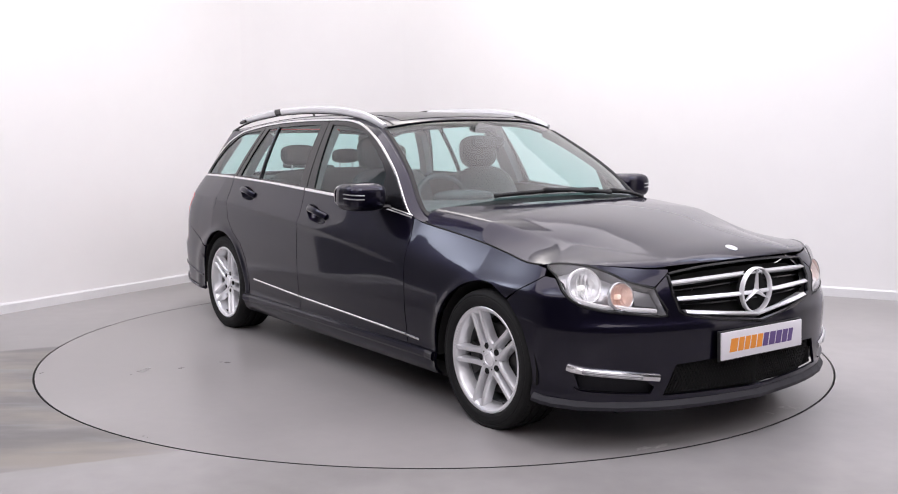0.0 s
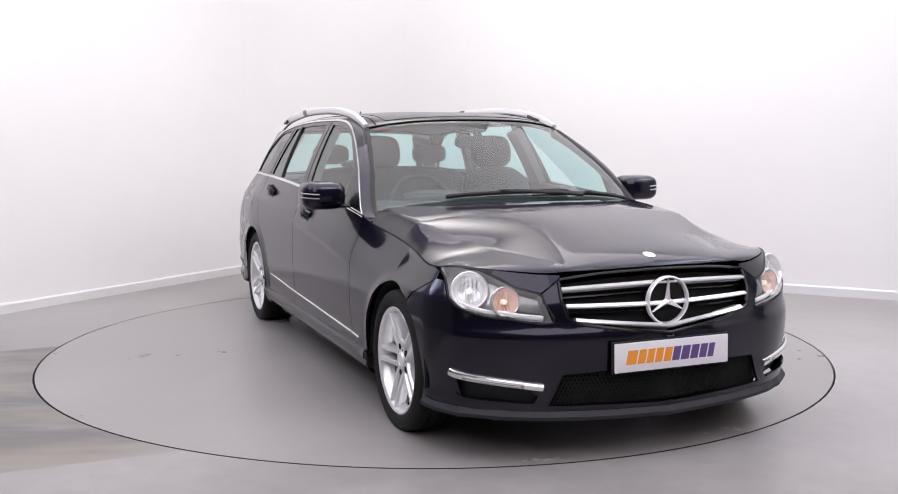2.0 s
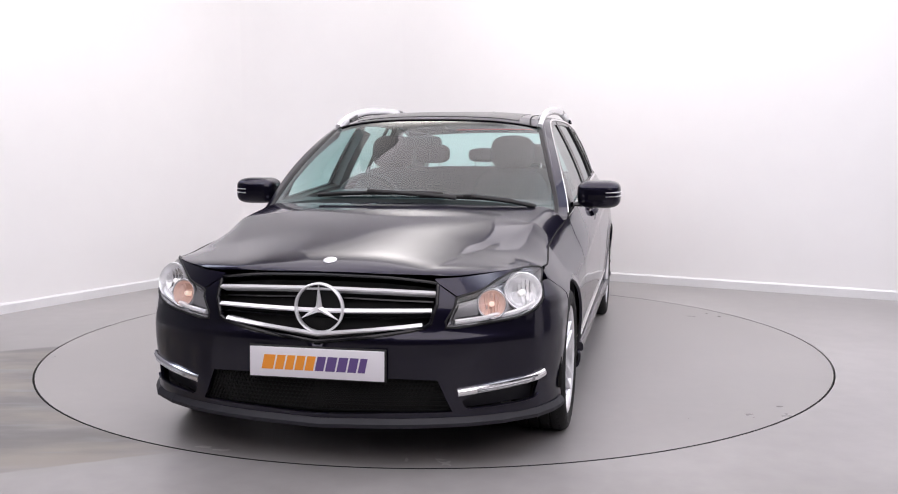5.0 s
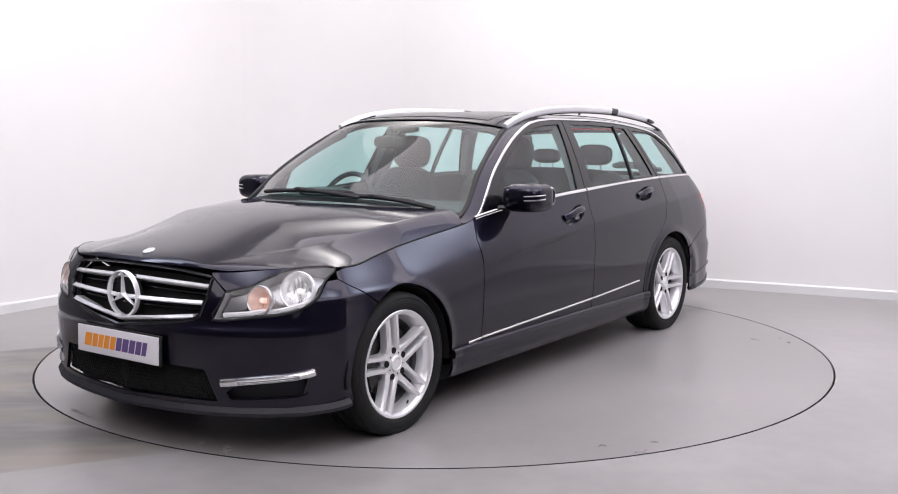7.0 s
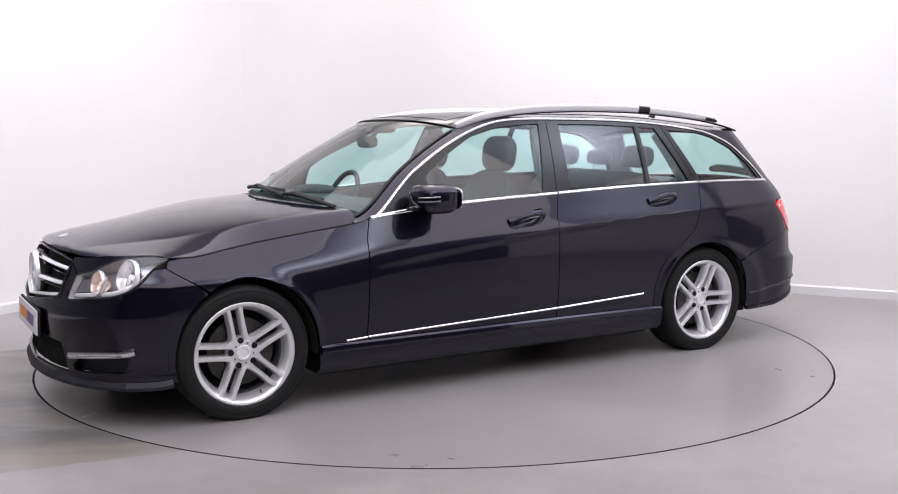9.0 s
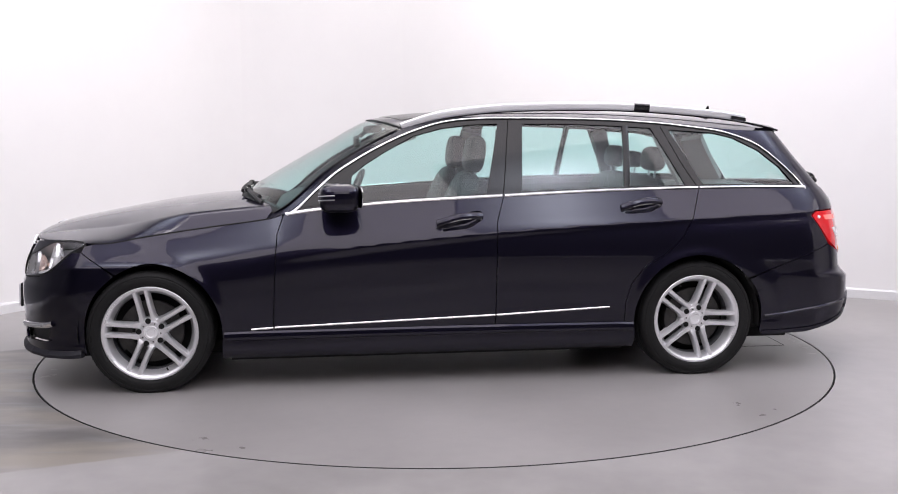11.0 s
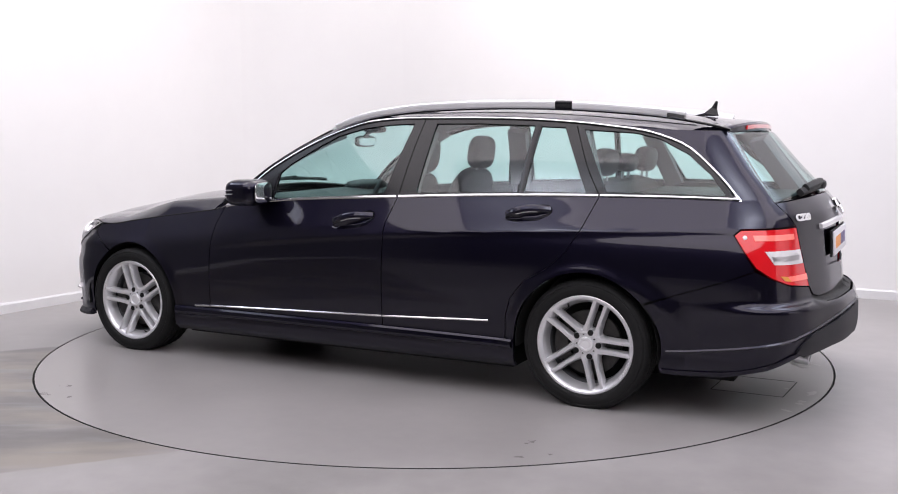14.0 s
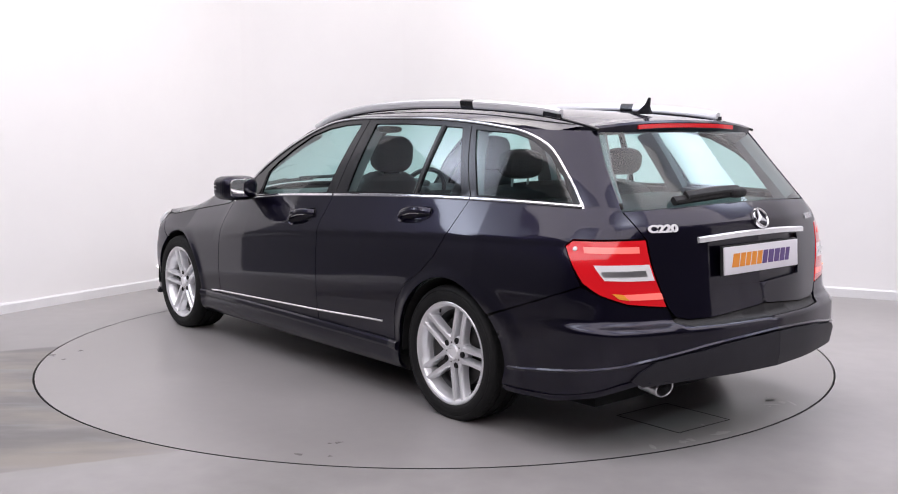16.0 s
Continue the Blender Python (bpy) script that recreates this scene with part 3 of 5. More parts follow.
for k, (at, w, h, power, colour) in enumerate(BOXES):
    sb = tagged(new("softbox"), "rectangular studio soft box hung under the ceiling", "studio light", group="soft boxes round the turntable")
    bm = bmesh.new()
    a = [bm.verts.new((x, y, 0)) for x, y in ((-w / 2, -h / 2), (w / 2, -h / 2), (w / 2, h / 2), (-w / 2, h / 2))]
    bm.faces.new(a[::-1])
    part("diffuser", bm, glow("softbox_fabric", power, colour), sb, smooth=False)
    bm = bmesh.new()
    r0 = [bm.verts.new((x, y, -.01)) for x, y in ((-w / 2 - .02, -h / 2 - .02), (w / 2 + .02, -h / 2 - .02), (w / 2 + .02, h / 2 + .02), (-w / 2 - .02, h / 2 + .02))]
    r1 = [bm.verts.new((v.co.x * .35, v.co.y * .35, .28)) for v in r0]
    for q in range(4):
        bm.faces.new((r0[q], r0[(q + 1) % 4], r1[(q + 1) % 4], r1[q]))
    bm.faces.new(r1)
    bmesh.ops.recalc_face_normals(bm, faces=bm.faces)
    part("hood", bm, SKIRT, sb, smooth=False)
    down = (Vector((0, 0, .4)) - Vector(at)).normalized()
    sb.matrix_basis = Matrix.Translation(at) @ Vector((-down.x * .6, -down.y * .6, 1)).to_track_quat("Z", "Y").to_matrix().to_4x4()

turntable = thing("turntable", "round grey painted turntable flush with the floor", "turntable")
bm = lathe(bmesh.new(), [(0, 0), (R_TABLE - .3, 0), (R_TABLE - .006, 0), (R_TABLE - .004, -.003), (R_TABLE - .004, -.05), (0, -.05)], 192, "z")
part("platform", bm, TABLE, turntable, smooth=False)
# dark ring added on the rim to thicken the gap's dark line
bm = lathe(bmesh.new(), [(R_TABLE - .008, .0005), (R_TABLE - .004, .0005), (R_TABLE - .003, -.002), (R_TABLE - .003, -.03)], 192, "z")
part("gap_line_ring", bm, GAP, turntable, "dark ring along the rim gap")

rng = random.Random(4)
SCUFF = mat("bare_concrete", (.50, .49, .48), .8)
for cx, cy, n in ((2.13, .46, 4), (-2.09, .25, 5), (-2.05, -.33, 6), (2.14, -.47, 4), (-2.21, .50, 4)):
    for k in range(n):
        px_, py_ = cx + rng.uniform(-.07, .07), cy + rng.uniform(-.12, .12)
        if math.hypot(px_, py_) > R_TABLE - .06:
            f = (R_TABLE - .06) / math.hypot(px_, py_)
            px_, py_ = px_ * f, py_ * f
        bm = bmesh.new()
        m, ra, rb, tw = 11, rng.uniform(.012, .05), rng.uniform(.006, .02), rng.uniform(0, 3)
        ring = []
        for j in range(m):
            w = 2 * math.pi * j / m
            q = rng.uniform(.55, 1.25)
            x, y = ra * q * math.cos(w), rb * q * math.sin(w)
            ring.append(bm.verts.new((px_ + x * math.cos(tw) - y * math.sin(tw), py_ + x * math.sin(tw) + y * math.cos(tw), .0012)))
        bm.faces.new(ring)
        part("paint_chip", bm, SCUFF, turntable, smooth=False)

bm = bmesh.new()
for a, b in (((-1.715, .0), (-1.700, .330)), ((-1.700, .330), (-2.04, .329)), ((-2.04, .329), (-2.06, .0)), ((-2.06, .0), (-1.715, .0))):
    sweep(bm, [(*a, .0004), (*b, .0004)], Vector((0, 0, 1)), [(.0006, .0022), (.0006, -.0022), (-.002, -.0022), (-.002, .0022)])
part("hatch_seam", bm, GAP, turntable, "square hatch seam in the platform", smooth=False)

# ---- the car ----
car = thing("car", "black estate car with silver roof rails, parked on a turntable", "car")

ARCH_F, ARCH_R = (1.378, .287, .346), (-1.378, .287, .343)
LAMP = [(1.768, .724), (1.86, .736), (1.98, .729), (2.05, .706), (2.14, .671), (2.235, .646), (2.25, .62), (2.278, .540), (2.14, .554), (2.04, .565), (1.965, .590), (1.905, .630), (1.84, .686)]
TAIL_LAMP = [(-2.060, .817), (-2.090, .838), (-2.386, .843), (-2.464, .584), (-2.345, .604), (-2.248, .640), (-2.168, .684), (-2.108, .754)]
DOOR_A = [(.735, .846), (.764, .762), (.779, .559), (.787, .349), (.788, .262)]
DOOR_B = [(-.368, .936), (-.326, .808), (-.319, .583), (-.316, .349), (-.316, .262)]
DOOR_C = [(-1.407, .962), (-1.352, .822), (-1.286, .714), (-1.193, .632), (-1.086, .572), (-1.018, .486), (-.992, .40), (-.986, .262)]


def shifted(line, d):
    return [(u + d, z) for u, z in line]


G2 = .0024
fender = ([(.788 + G2, .262), (1.032, .262)] + arc(*ARCH_F, 180, 58, 26)[1:] + [(1.64, .624), (1.772, .686), (1.766, .712)]
          + belt(1.70, .86, -.004) + [(.80, .832), (.745, .848)] + shifted(DOOR_A, G2)[:-1])
front_door = shifted(DOOR_A, -G2)[:-1] + [(.785, .262), (-.313, .262)] + shifted(DOOR_B, G2)[-2::-1] + belt(-.36, .728, .002)
rear_door = shifted(DOOR_B, -G2) + shifted(DOOR_C, G2)[::-1] + belt(-1.40, -.376, .002)
REAR_CHROME = [(-1.515, 1.280), (-1.723, 1.249), (-1.925, 1.191), (-2.054, 1.078), (-2.106, .963)]
quarter = (shifted(DOOR_C, -G2) + [(-1.035, .262)] + arc(*ARCH_R, -3, 140, 28)[1:] + [(-1.80, .5575), (-2.158, .6715)]
           + [(-2.101, .755), (-2.052, .819), (-2.086, .846), (-2.382, .851), (-2.288, .951), (-2.284, 1.05), (-2.278, 1.262)]
           + [(-2.1, 1.263), (-1.9, 1.265), (-1.7, 1.270), (-1.53, 1.279)] + [(-1.532, 1.276)] + REAR_CHROME[1:] + belt(-2.09, -1.414, .002))
rear_bumper = (arc(*ARCH_R, 142, 190, 14) + [(-1.735, .20), (-2.0, .205), (-2.2, .245), (-2.36, .30), (-2.55, .312), (-2.85, .312), (-2.85, .507),
               (-2.62, .505), (-2.53, .507), (-2.486, .520), (-2.467, .577), (-2.345, .597), (-2.248, .633), (-2.160, .667), (-1.80, .553)])
tailgate = [(-2.85, .556), (-2.62, .530), (-2.535, .530), (-2.494, .543), (-2.472, .580), (-2.393, .844), (-2.298, .948), (-2.36, .951), (-2.453, .956), (-2.683, .967), (-2.85, .969),
            (-2.85, .835), (-2.605, .822), (-2.625, .650), (-2.85, .640)]
rear_glass = [(-2.284, 1.258), (-2.292, 1.05), (-2.302, .955), (-2.46, .962), (-2.70, .973), (-2.85, .975), (-2.85, 1.258)]
front_bumper = (arc(*ARCH_F, 56, -14, 16) + [(1.735, .205), (1.79, .197), (2.2, .190), (2.42, .180), (2.6, .163), (2.6, .208), (2.43, .220), (2.255, .224), (2.30, .345),
                (2.40, .352), (2.6, .352), (2.6, .480), (2.46, .507), (2.336, .538), (2.314, .589), (2.286, .697), (2.242, .648), (2.256, .62),
                (2.285, .533), (2.14, .547), (2.04, .558), (1.962, .583), (1.900, .624), (1.835, .680), (1.776, .6835), (1.643, .6200)])
FOG = [(1.938, .316), (1.955, .255), (2.0, .246), (2.21, .236), (2.222, .262), (2.165, .306)]
WINDOWS = {"front_window": [(.407, .905), (.393, 1.046), (.332, 1.096), (.218, 1.166), (.075, 1.242), (-.072, 1.281), (-.221, 1.299), (-.368, 1.305), (-.282, .950)],
           "rear_window": [(-.464, .962), (-.497, 1.304), (-.75, 1.303), (-1.033, 1.292), (-1.003, .978)],
           "vent_window": [(-1.036, .980), (-1.067, 1.288), (-1.188, 1.282), (-1.339, .984)],
           "quarter_window": [(-1.285, 1.272), (-1.435, .988), (-2.045, .982), (-2.005, 1.076), (-1.90, 1.163), (-1.712, 1.229), (-1.514, 1.258)]}
side_frame = belt(.70, -2.09, -.012) + REAR_CHROME[::-1][1:] + [(x / 100, CHROME_Z(x / 100)) for x in range(-144, 70, 6)]
sill = [(1.034, .258), (1.034, .158), (-1.037, .160), (-1.037, .258)]

POCKETS = {"front_door": [(-.014, .782), (-.060, .812), (-.115, .838), (-.18, .858), (-.235, .866), (-.256, .850), (-.250, .820), (-.21, .793), (-.178, .780), (-.10, .770), (-.047, .768)],
           "rear_door": [(-.968, .857), (-1.0, .884), (-1.049, .906), (-1.12, .920), (-1.173, .921), (-1.194, .905), (-1.190, .880), (-1.16, .862), (-1.133, .851), (-1.06, .843), (-.996, .844)]}


def bowl(pocket, deep=.030):
    """The skin pressed in behind a door handle, deepest in the middle of its outline."""
    ring = smooth_line(pocket, 3, True)
    a = np.array(ring)
    b = np.roll(a, -1, 0)

    def skin(u, z):
        p = np.array((u, z))
        k = np.clip(((p - a) * (b - a)).sum(1) / ((b - a) ** 2).sum(1), 0, 1)
        d = np.sqrt(((a + (b - a) * k[:, None] - p) ** 2).sum(1)).min()
        q = min(1.0, d / .036) if inside([p], ring)[0] else 0.0
        return tuple(lift(body, -1, u, z, -.002 - deep * math.sin(q * math.pi / 2)))
    return ring, skin


for sd in (1, -1):
    part("front_wing", region(body, -1, fender, step=.017, side=sd), PAINT, car)
    part("front_door", region(body, -1, front_door, [smooth_line(POCKETS["front_door"], 3, True)], step=.0125, side=sd), PAINT, car)
    part("rear_door", region(body, -1, rear_door, [smooth_line(POCKETS["rear_door"], 3, True)], step=.0125, side=sd), PAINT, car)
    part("rear_quarter_panel", region(body, -1, quarter, step=.0135, side=sd), PAINT, car)
    part("side_skirt", region(body, -1, sill, side=sd, off=.004), PAINT, car)
    part("window_frame", region(body, -1, side_frame, list(WINDOWS.values()), step=.035, side=sd, off=-.006), BLACK_GLOSS, car)
    for name, line in WINDOWS.items():
        part(name, region(body, -1, line, step=.05, side=sd, off=-.012, depth=0), GLASS, car)
    for cx in (1.375, -1.378):
        bm = bmesh.new()
        pts = [(cx + .340 * math.cos(radians(a)), sd * .868, 0.287 + .340 * math.sin(radians(a))) for a in range(-6, 187, 6)]
        rows = [[bm.verts.new((x, sd * y, z)) for x, _, z in pts] for y in (.866, .80, .55)]
        for r0, r1 in zip(rows, rows[1:]):
            for k in range(len(pts) - 1):
                bm.faces.new((r0[k], r0[k + 1], r1[k + 1], r1[k]))
        bm.faces.new(rows[-1])
        part("wheel_arch_liner", bm, VOID, car)
part("front_bumper", region(body, -1, front_bumper, [FOG], centre=True), PAINT, car)
part("rear_bumper", region(body, -1, rear_bumper, centre=True), PAINT, car)
part("tailgate", region(body, -1, tailgate, centre=True), PAINT, car)
part("rear_windscreen", region(body, -1, rear_glass, step=.05, centre=True, depth=0, off=-.004), GLASS, car)

pillar = [(.80, .940 * QW), (.70, .935 * QW), (.10, .910 * QW), (.085, .910 * QW), (.085, QW), (.25, QW), (.5, QW), (.715, QW), (.80, QW)]
for sd in (1, -1):
    part("windscreen_pillar", region(roof_skin, 1, pillar, side=sd), PAINT, car)
screen = [(.715, -.931 * QW), (.715, .931 * QW), (.098, .906 * QW), (.098, -.906 * QW)]
part("windscreen", region(roof_skin, 1, screen, step=.05, depth=0, off=-.002), GLASS, car)
roof = [(.085, -QW), (.085, QW), (-1.95, QW), (-1.95, -QW)]
part("roof", region(roof_skin, 1, roof, step=.04), PAINT, car)
sunroof = part("sunroof", region(roof_skin, 1, [(.035, -.74 * QW), (.035, .74 * QW), (-.42, .76 * QW), (-.42, -.76 * QW)], step=.04, off=.002, depth=.006), BLACK_GLOSS, car, "dark glass sunroof panel")
nose = [(1.95, .738), (1.985, .732), (2.05, .711), (2.14, .674), (2.236, .652), (2.284, .700), (2.29, .713), (2.2, .717), (2.1, .725), (1.985, .735)]
for sd in (1, -1):
    part("bonnet_corner", region(body, -1, nose, side=sd), PAINT, car)
hood_edge = [p[:2] for p in EDGE[2:]]
hood = [(x - .003, y - .002) for x, y in hood_edge[::3]] + [(x - .003, -y + .002) for x, y in hood_edge[::-3]]
hood += [(.79, -.745), (.81, -.66), (.905, -.5), (.965, -.3), (.98, 0), (.965, .3), (.905, .5), (.81, .66), (.79, .745)]
part("bonnet", region(bonnet_skin, 1, hood, step=.015), PAINT, car)
def on(u, z, side=1, off=0.0):
    p = lift(body, -1, u, z, off)
    return Vector((p.x, p.y * side, p.z))


def normal(u, z, side=1):
    return (on(u, z, side, .01) - on(u, z, side)).normalized()


def strip(name, line, prof, material, parent, side=1, off=0.0, label="", n=5):
    """A moulding along a line of (u, z) on the body."""
    line = smooth_line(line, n) if n > 1 else line
    return part(name, sweep(bmesh.new(), [on(u, z, side, off) for u, z in line], [normal(u, z, side) for u, z in line], prof), material, parent, label)


def blob(c, r, power=3.0, nu=20, nv=12):
    """A rounded block: a superellipsoid at c with half sizes r."""
    bm = bmesh.new()
    rows = []
    sg = lambda v: math.copysign(abs(v) ** (2 / power), v)
    for j in range(nv + 1):
        b = -math.pi / 2 + math.pi * j / nv
        rows.append([bm.verts.new((c[0] + r[0] * sg(math.cos(b)) * sg(math.cos(a)), c[1] + r[1] * sg(math.cos(b)) * sg(math.sin(a)), c[2] + r[2] * sg(math.sin(b))))
                     for a in (2 * math.pi * (k + .5) / nu for k in range(nu))])
    for p, q in zip(rows, rows[1:]):
        for k in range(nu):
            bm.faces.new((p[k], p[(k + 1) % nu], q[(k + 1) % nu], q[k]))
    bmesh.ops.remove_doubles(bm, verts=bm.verts, dist=1e-5)
    bmesh.ops.recalc_face_normals(bm, faces=bm.faces)
    return bm


def rod(a, b, r, n=8):
    a, b = Vector(a), Vector(b)
    o = (b - a).orthogonal()
    return sweep(bmesh.new(), [a, b], o, oval(r, r, n))


def tilt_to(n, at):
    """A pose at a point whose z axis is n."""
    return Matrix.Translation(at) @ Vector(n).to_track_quat("Z", "Y").to_matrix().to_4x4()


# -- wheels: built once, then copied; the axle is local y, the outer face +y
wheel = new("wheel")
wheel.parent = car
TYRE_R = .303
WY, WZ = .764, .292
groove = [(TYRE_R, -.072), (TYRE_R, -.052), (TYRE_R - .007, -.050), (TYRE_R - .007, -.042), (TYRE_R, -.040), (TYRE_R, -.006), (TYRE_R - .007, -.004), (TYRE_R - .007, .004),
          (TYRE_R, .006), (TYRE_R, .040), (TYRE_R - .007, .042), (TYRE_R - .007, .050), (TYRE_R, .052), (TYRE_R, .072)]
tyre_profile = ([(.216, -.098), (.240, -.110), (.275, -.112), (.292, -.102), (.300, -.086)] + groove
                + [(.3000, .086), (.297, .094), (.292, .101), (.284, .107), (.279, .1085), (.276, .1065), (.272, .1095), (.258, .111), (.244, .109), (.235, .105), (.228, .098), (.216, .088)])
bm = lathe(bmesh.new(), tyre_profile, 96)
for v in bm.verts:
    # the tyre is pressed flat where it stands
    if v.co.z < -WZ + .004:
        v.co.y += math.copysign(.4 * (-WZ + .004 - v.co.z), v.co.y)
        v.co.z = max(v.co.z, -WZ)
tyre = part("tyre", bm, RUBBER, wheel, "black low-profile tyre")
bm = bmesh.new()
for k in range(60):
    for y0, y1 in ((-.086, -.062), (.062, .082)):
        w = 2 * math.pi * k / 60
        c, s = math.cos(w), math.sin(w)
        b2 = box(bmesh.new(), (-.0035, y0, TYRE_R - .012), (.0035, y1, TYRE_R - .0002))
        moved(b2, Matrix.Rotation(-w, 4, "Y"))
        if math.cos(w) < -.9:
            b2.free()
            continue
        m = bpy.data.meshes.new("lug")
        b2.to_mesh(m)
        bm.from_mesh(m)
        b2.free()
        bpy.data.meshes.remove(m)
tagged(part("tread_groove", bm, VOID, tyre, smooth=False), kind="stuff")
rim = part("rim", lathe(bmesh.new(), [(.190, .036), (.199, .066), (.207, .088), (.212, .0955), (.219, .1005), (.2265, .1030), (.2300, .1005), (.2305, .093)], 72), ALLOY, wheel, "silver alloy rim")
part("rim_barrel", lathe(bmesh.new(), [(.222, -.095), (.198, -.08), (.187, -.02), (.186, .018), (.191, .037)], 60), ALLOY_SHADED, rim)
bm = bmesh.new()
for k in range(9):
    w = radians(34 + 3.6 * k)
    b2 = moved(box(bmesh.new(), (-.0045, .0985, .2140), (.0045, .1012, .2185)), Matrix.Rotation(w, 4, "Y"))
    me = bpy.data.meshes.new("mark")
    b2.to_mesh(me)
    bm.from_mesh(me)
    b2.free()
    bpy.data.meshes.remove(me)
part("rim_mark", bm, BRIGHT, rim, smooth=False)


def spoke_mesh(sgn):
    """One spoke of a pair, up along local z: a tapered bar with a ridge, bent in at the hub."""
    bm = bmesh.new()
    rings = []
    for r, x, w, d in ((.046, .027, .022, .070), (.066, .0275, .0155, .077), (.085, .0268, .0118, .082), (.13, .0262, .0108, .088), (.18, .0270, .0110, .093), (.206, .0280, .0118, .0955), (.2205, .0290, .0150, .0965)):
        q = [(-w - .004, -.042), (-w, -.010), (-w * .62, 0), (w * .62, 0), (w, -.010), (w + .004, -.042)]
        rings.append([bm.verts.new((sgn * x + a, d + b, r)) for a, b in q])
    for p, q in zip(rings, rings[1:]):
        for k in range(6):
            bm.faces.new((p[k], p[(k + 1) % 6], q[(k + 1) % 6], q[k]))
    bm.faces.new(rings[0])
    bm.faces.new(rings[-1][::-1])
    bmesh.ops.recalc_face_normals(bm, faces=bm.faces)
    return bm


first = [part("spoke", spoke_mesh(sg), ALLOY, rim, smooth=False) for sg in (1, -1)]
for k in range(1, 5):
    for f0 in first:
        ob = new("spoke", f0.data)
        ob.parent = rim
        ob.matrix_basis = Matrix.Rotation(2 * math.pi * k / 5, 4, "Y")
hub = part("hub", lathe(bmesh.new(), [(.0, .074), (.030, .075), (.056, .073), (.070, .067), (.076, .054), (.078, .02)], 40), ALLOY, rim)
part("hub_cap", lathe(bmesh.new(), [(.0, .082), (.020, .082), (.0225, .0845), (.0325, .0835), (.0355, .078), (.0355, .070)], 32), BRIGHT, rim, "silver hub cap with an emblem")
for k in range(5):
    w = 2 * math.pi * k / 5
    # near-black disc that stands in for the shade inside a bolt hole
    bm = lathe(bmesh.new(), [(0, .0745), (.0070, .0745), (.0080, .0735), (.0135, .0740), (.0140, .068)], 14)
    moved(bm, Matrix.Translation((.0575 * math.sin(w), .0012, .0575 * math.cos(w))))
    part("bolt_hole_shade", bm, VOID, rim)
    w = 2 * math.pi * (k + .5) / 5
    bm = lathe(bmesh.new(), [(0, .0742), (.0035, .0742), (.0042, .070)], 10)
    moved(bm, Matrix.Translation((.046 * math.sin(w), .0012, .046 * math.cos(w))))
    part("cap_notch", bm, VOID, rim)
bm = lathe(bmesh.new(), [(.07, .030), (.150, .030), (.152, .028), (.152, .004), (.150, .002), (.07, .002)], 48, closed=True)
part("brake_disc", bm, STEEL, wheel)
part("wheel_back", lathe(bmesh.new(), [(0, -.03), (.19, -.03)], 40), VOID, wheel)
bm = sweep(bmesh.new(), [(.128 * math.sin(radians(a)), .022, .128 * math.cos(radians(a))) for a in range(70, 126, 5)], [(0, 1, 0)] * 12, [(.032, .030), (.032, -.034), (-.03, -.034), (-.03, .030)])
part("brake_caliper", bm, STEEL, wheel, smooth=False)
bm = rod((.206, .072, 0), (.188, .082, .0), .004)
moved(bm, Matrix.Rotation(radians(100), 4, "Y"))
part("valve", bm, PLASTIC, rim)
wheel.matrix_basis = pose(1.377, WY, WZ)
wheels = [wheel, copy_thing(wheel, pose(-1.379, WY, WZ)), copy_thing(wheel, pose(1.377, -WY, WZ, 0, 0, 180)), copy_thing(wheel, pose(-1.379, -WY, WZ, 0, 0, 180))]
for w, turn in zip(wheels, (12, 196, 20, -20)):
    for c in w.children:
        if c.name.startswith("rim"):
            c.matrix_basis = pose(0, 0, 0, 0, turn, 0)

# -- front end
GRILLE = [(2.290, .697), (2.36, .708), (2.443, .717), (2.6, .722), (2.6, .488), (2.462, .513), (2.340, .545), (2.318, .589)]
grille = part("radiator_grille", region(body, -1, GRILLE, centre=True, off=-.055, depth=0, step=.06), VOID, car, "black radiator grille with three chrome bars")


def across(line):
    """(u, z) points from the left end to the centre, carried on to the right end, on the body."""
    half = [(u, z, 1) for u, z in line]
    return half + [(u, z, -1) for u, z in line[-2::-1]]


def cross_strip(name, line, prof, material, parent, off=0.0, label="", n=4):
    pts = across(smooth_line(line, n))
    out = []
    for u, z, sd in pts:
        v = normal(min(u, 2.585) if u > 0 else max(u, -2.835), z, sd)
        out.append(Vector((v.x, 0 if (u > 2.59 or u < -2.84) else v.y, v.z)))
    return part(name, sweep(bmesh.new(), [on(u, z, sd, off) for u, z, sd in pts], out, prof), material, parent, label)


SLAT = [(.013, -.004), (.002, .0085), (-.030, .0085), (-.030, -.008), (.008, -.0085)]
for line in ([(2.298, .664), (2.42, .672), (2.55, .676), (2.6, .677)], [(2.318, .602), (2.43, .601), (2.55, .598), (2.6, .598)], [(2.342, .549), (2.45, .533), (2.55, .520), (2.6, .513)]):
    cross_strip("grille_bar", line, SLAT, BRIGHT, grille, off=-.006, label="chrome grille bar")
for z0, z1 in ((.640, .652), (.576, .572)):
    cross_strip("grille_blade", [(2.31, z0), (2.45, (z0 + z1) / 2), (2.6, z1)], [(0, .003), (0, -.003), (-.03, -.003), (-.03, .003)], BLACK_GLOSS, grille, off=-.030)
cross_strip("grille_surround", [(2.288, .699), (2.36, .711), (2.443, .720), (2.6, .725)], oval(.010, .006, 8), BLACK_GLOSS, grille, off=-.004)
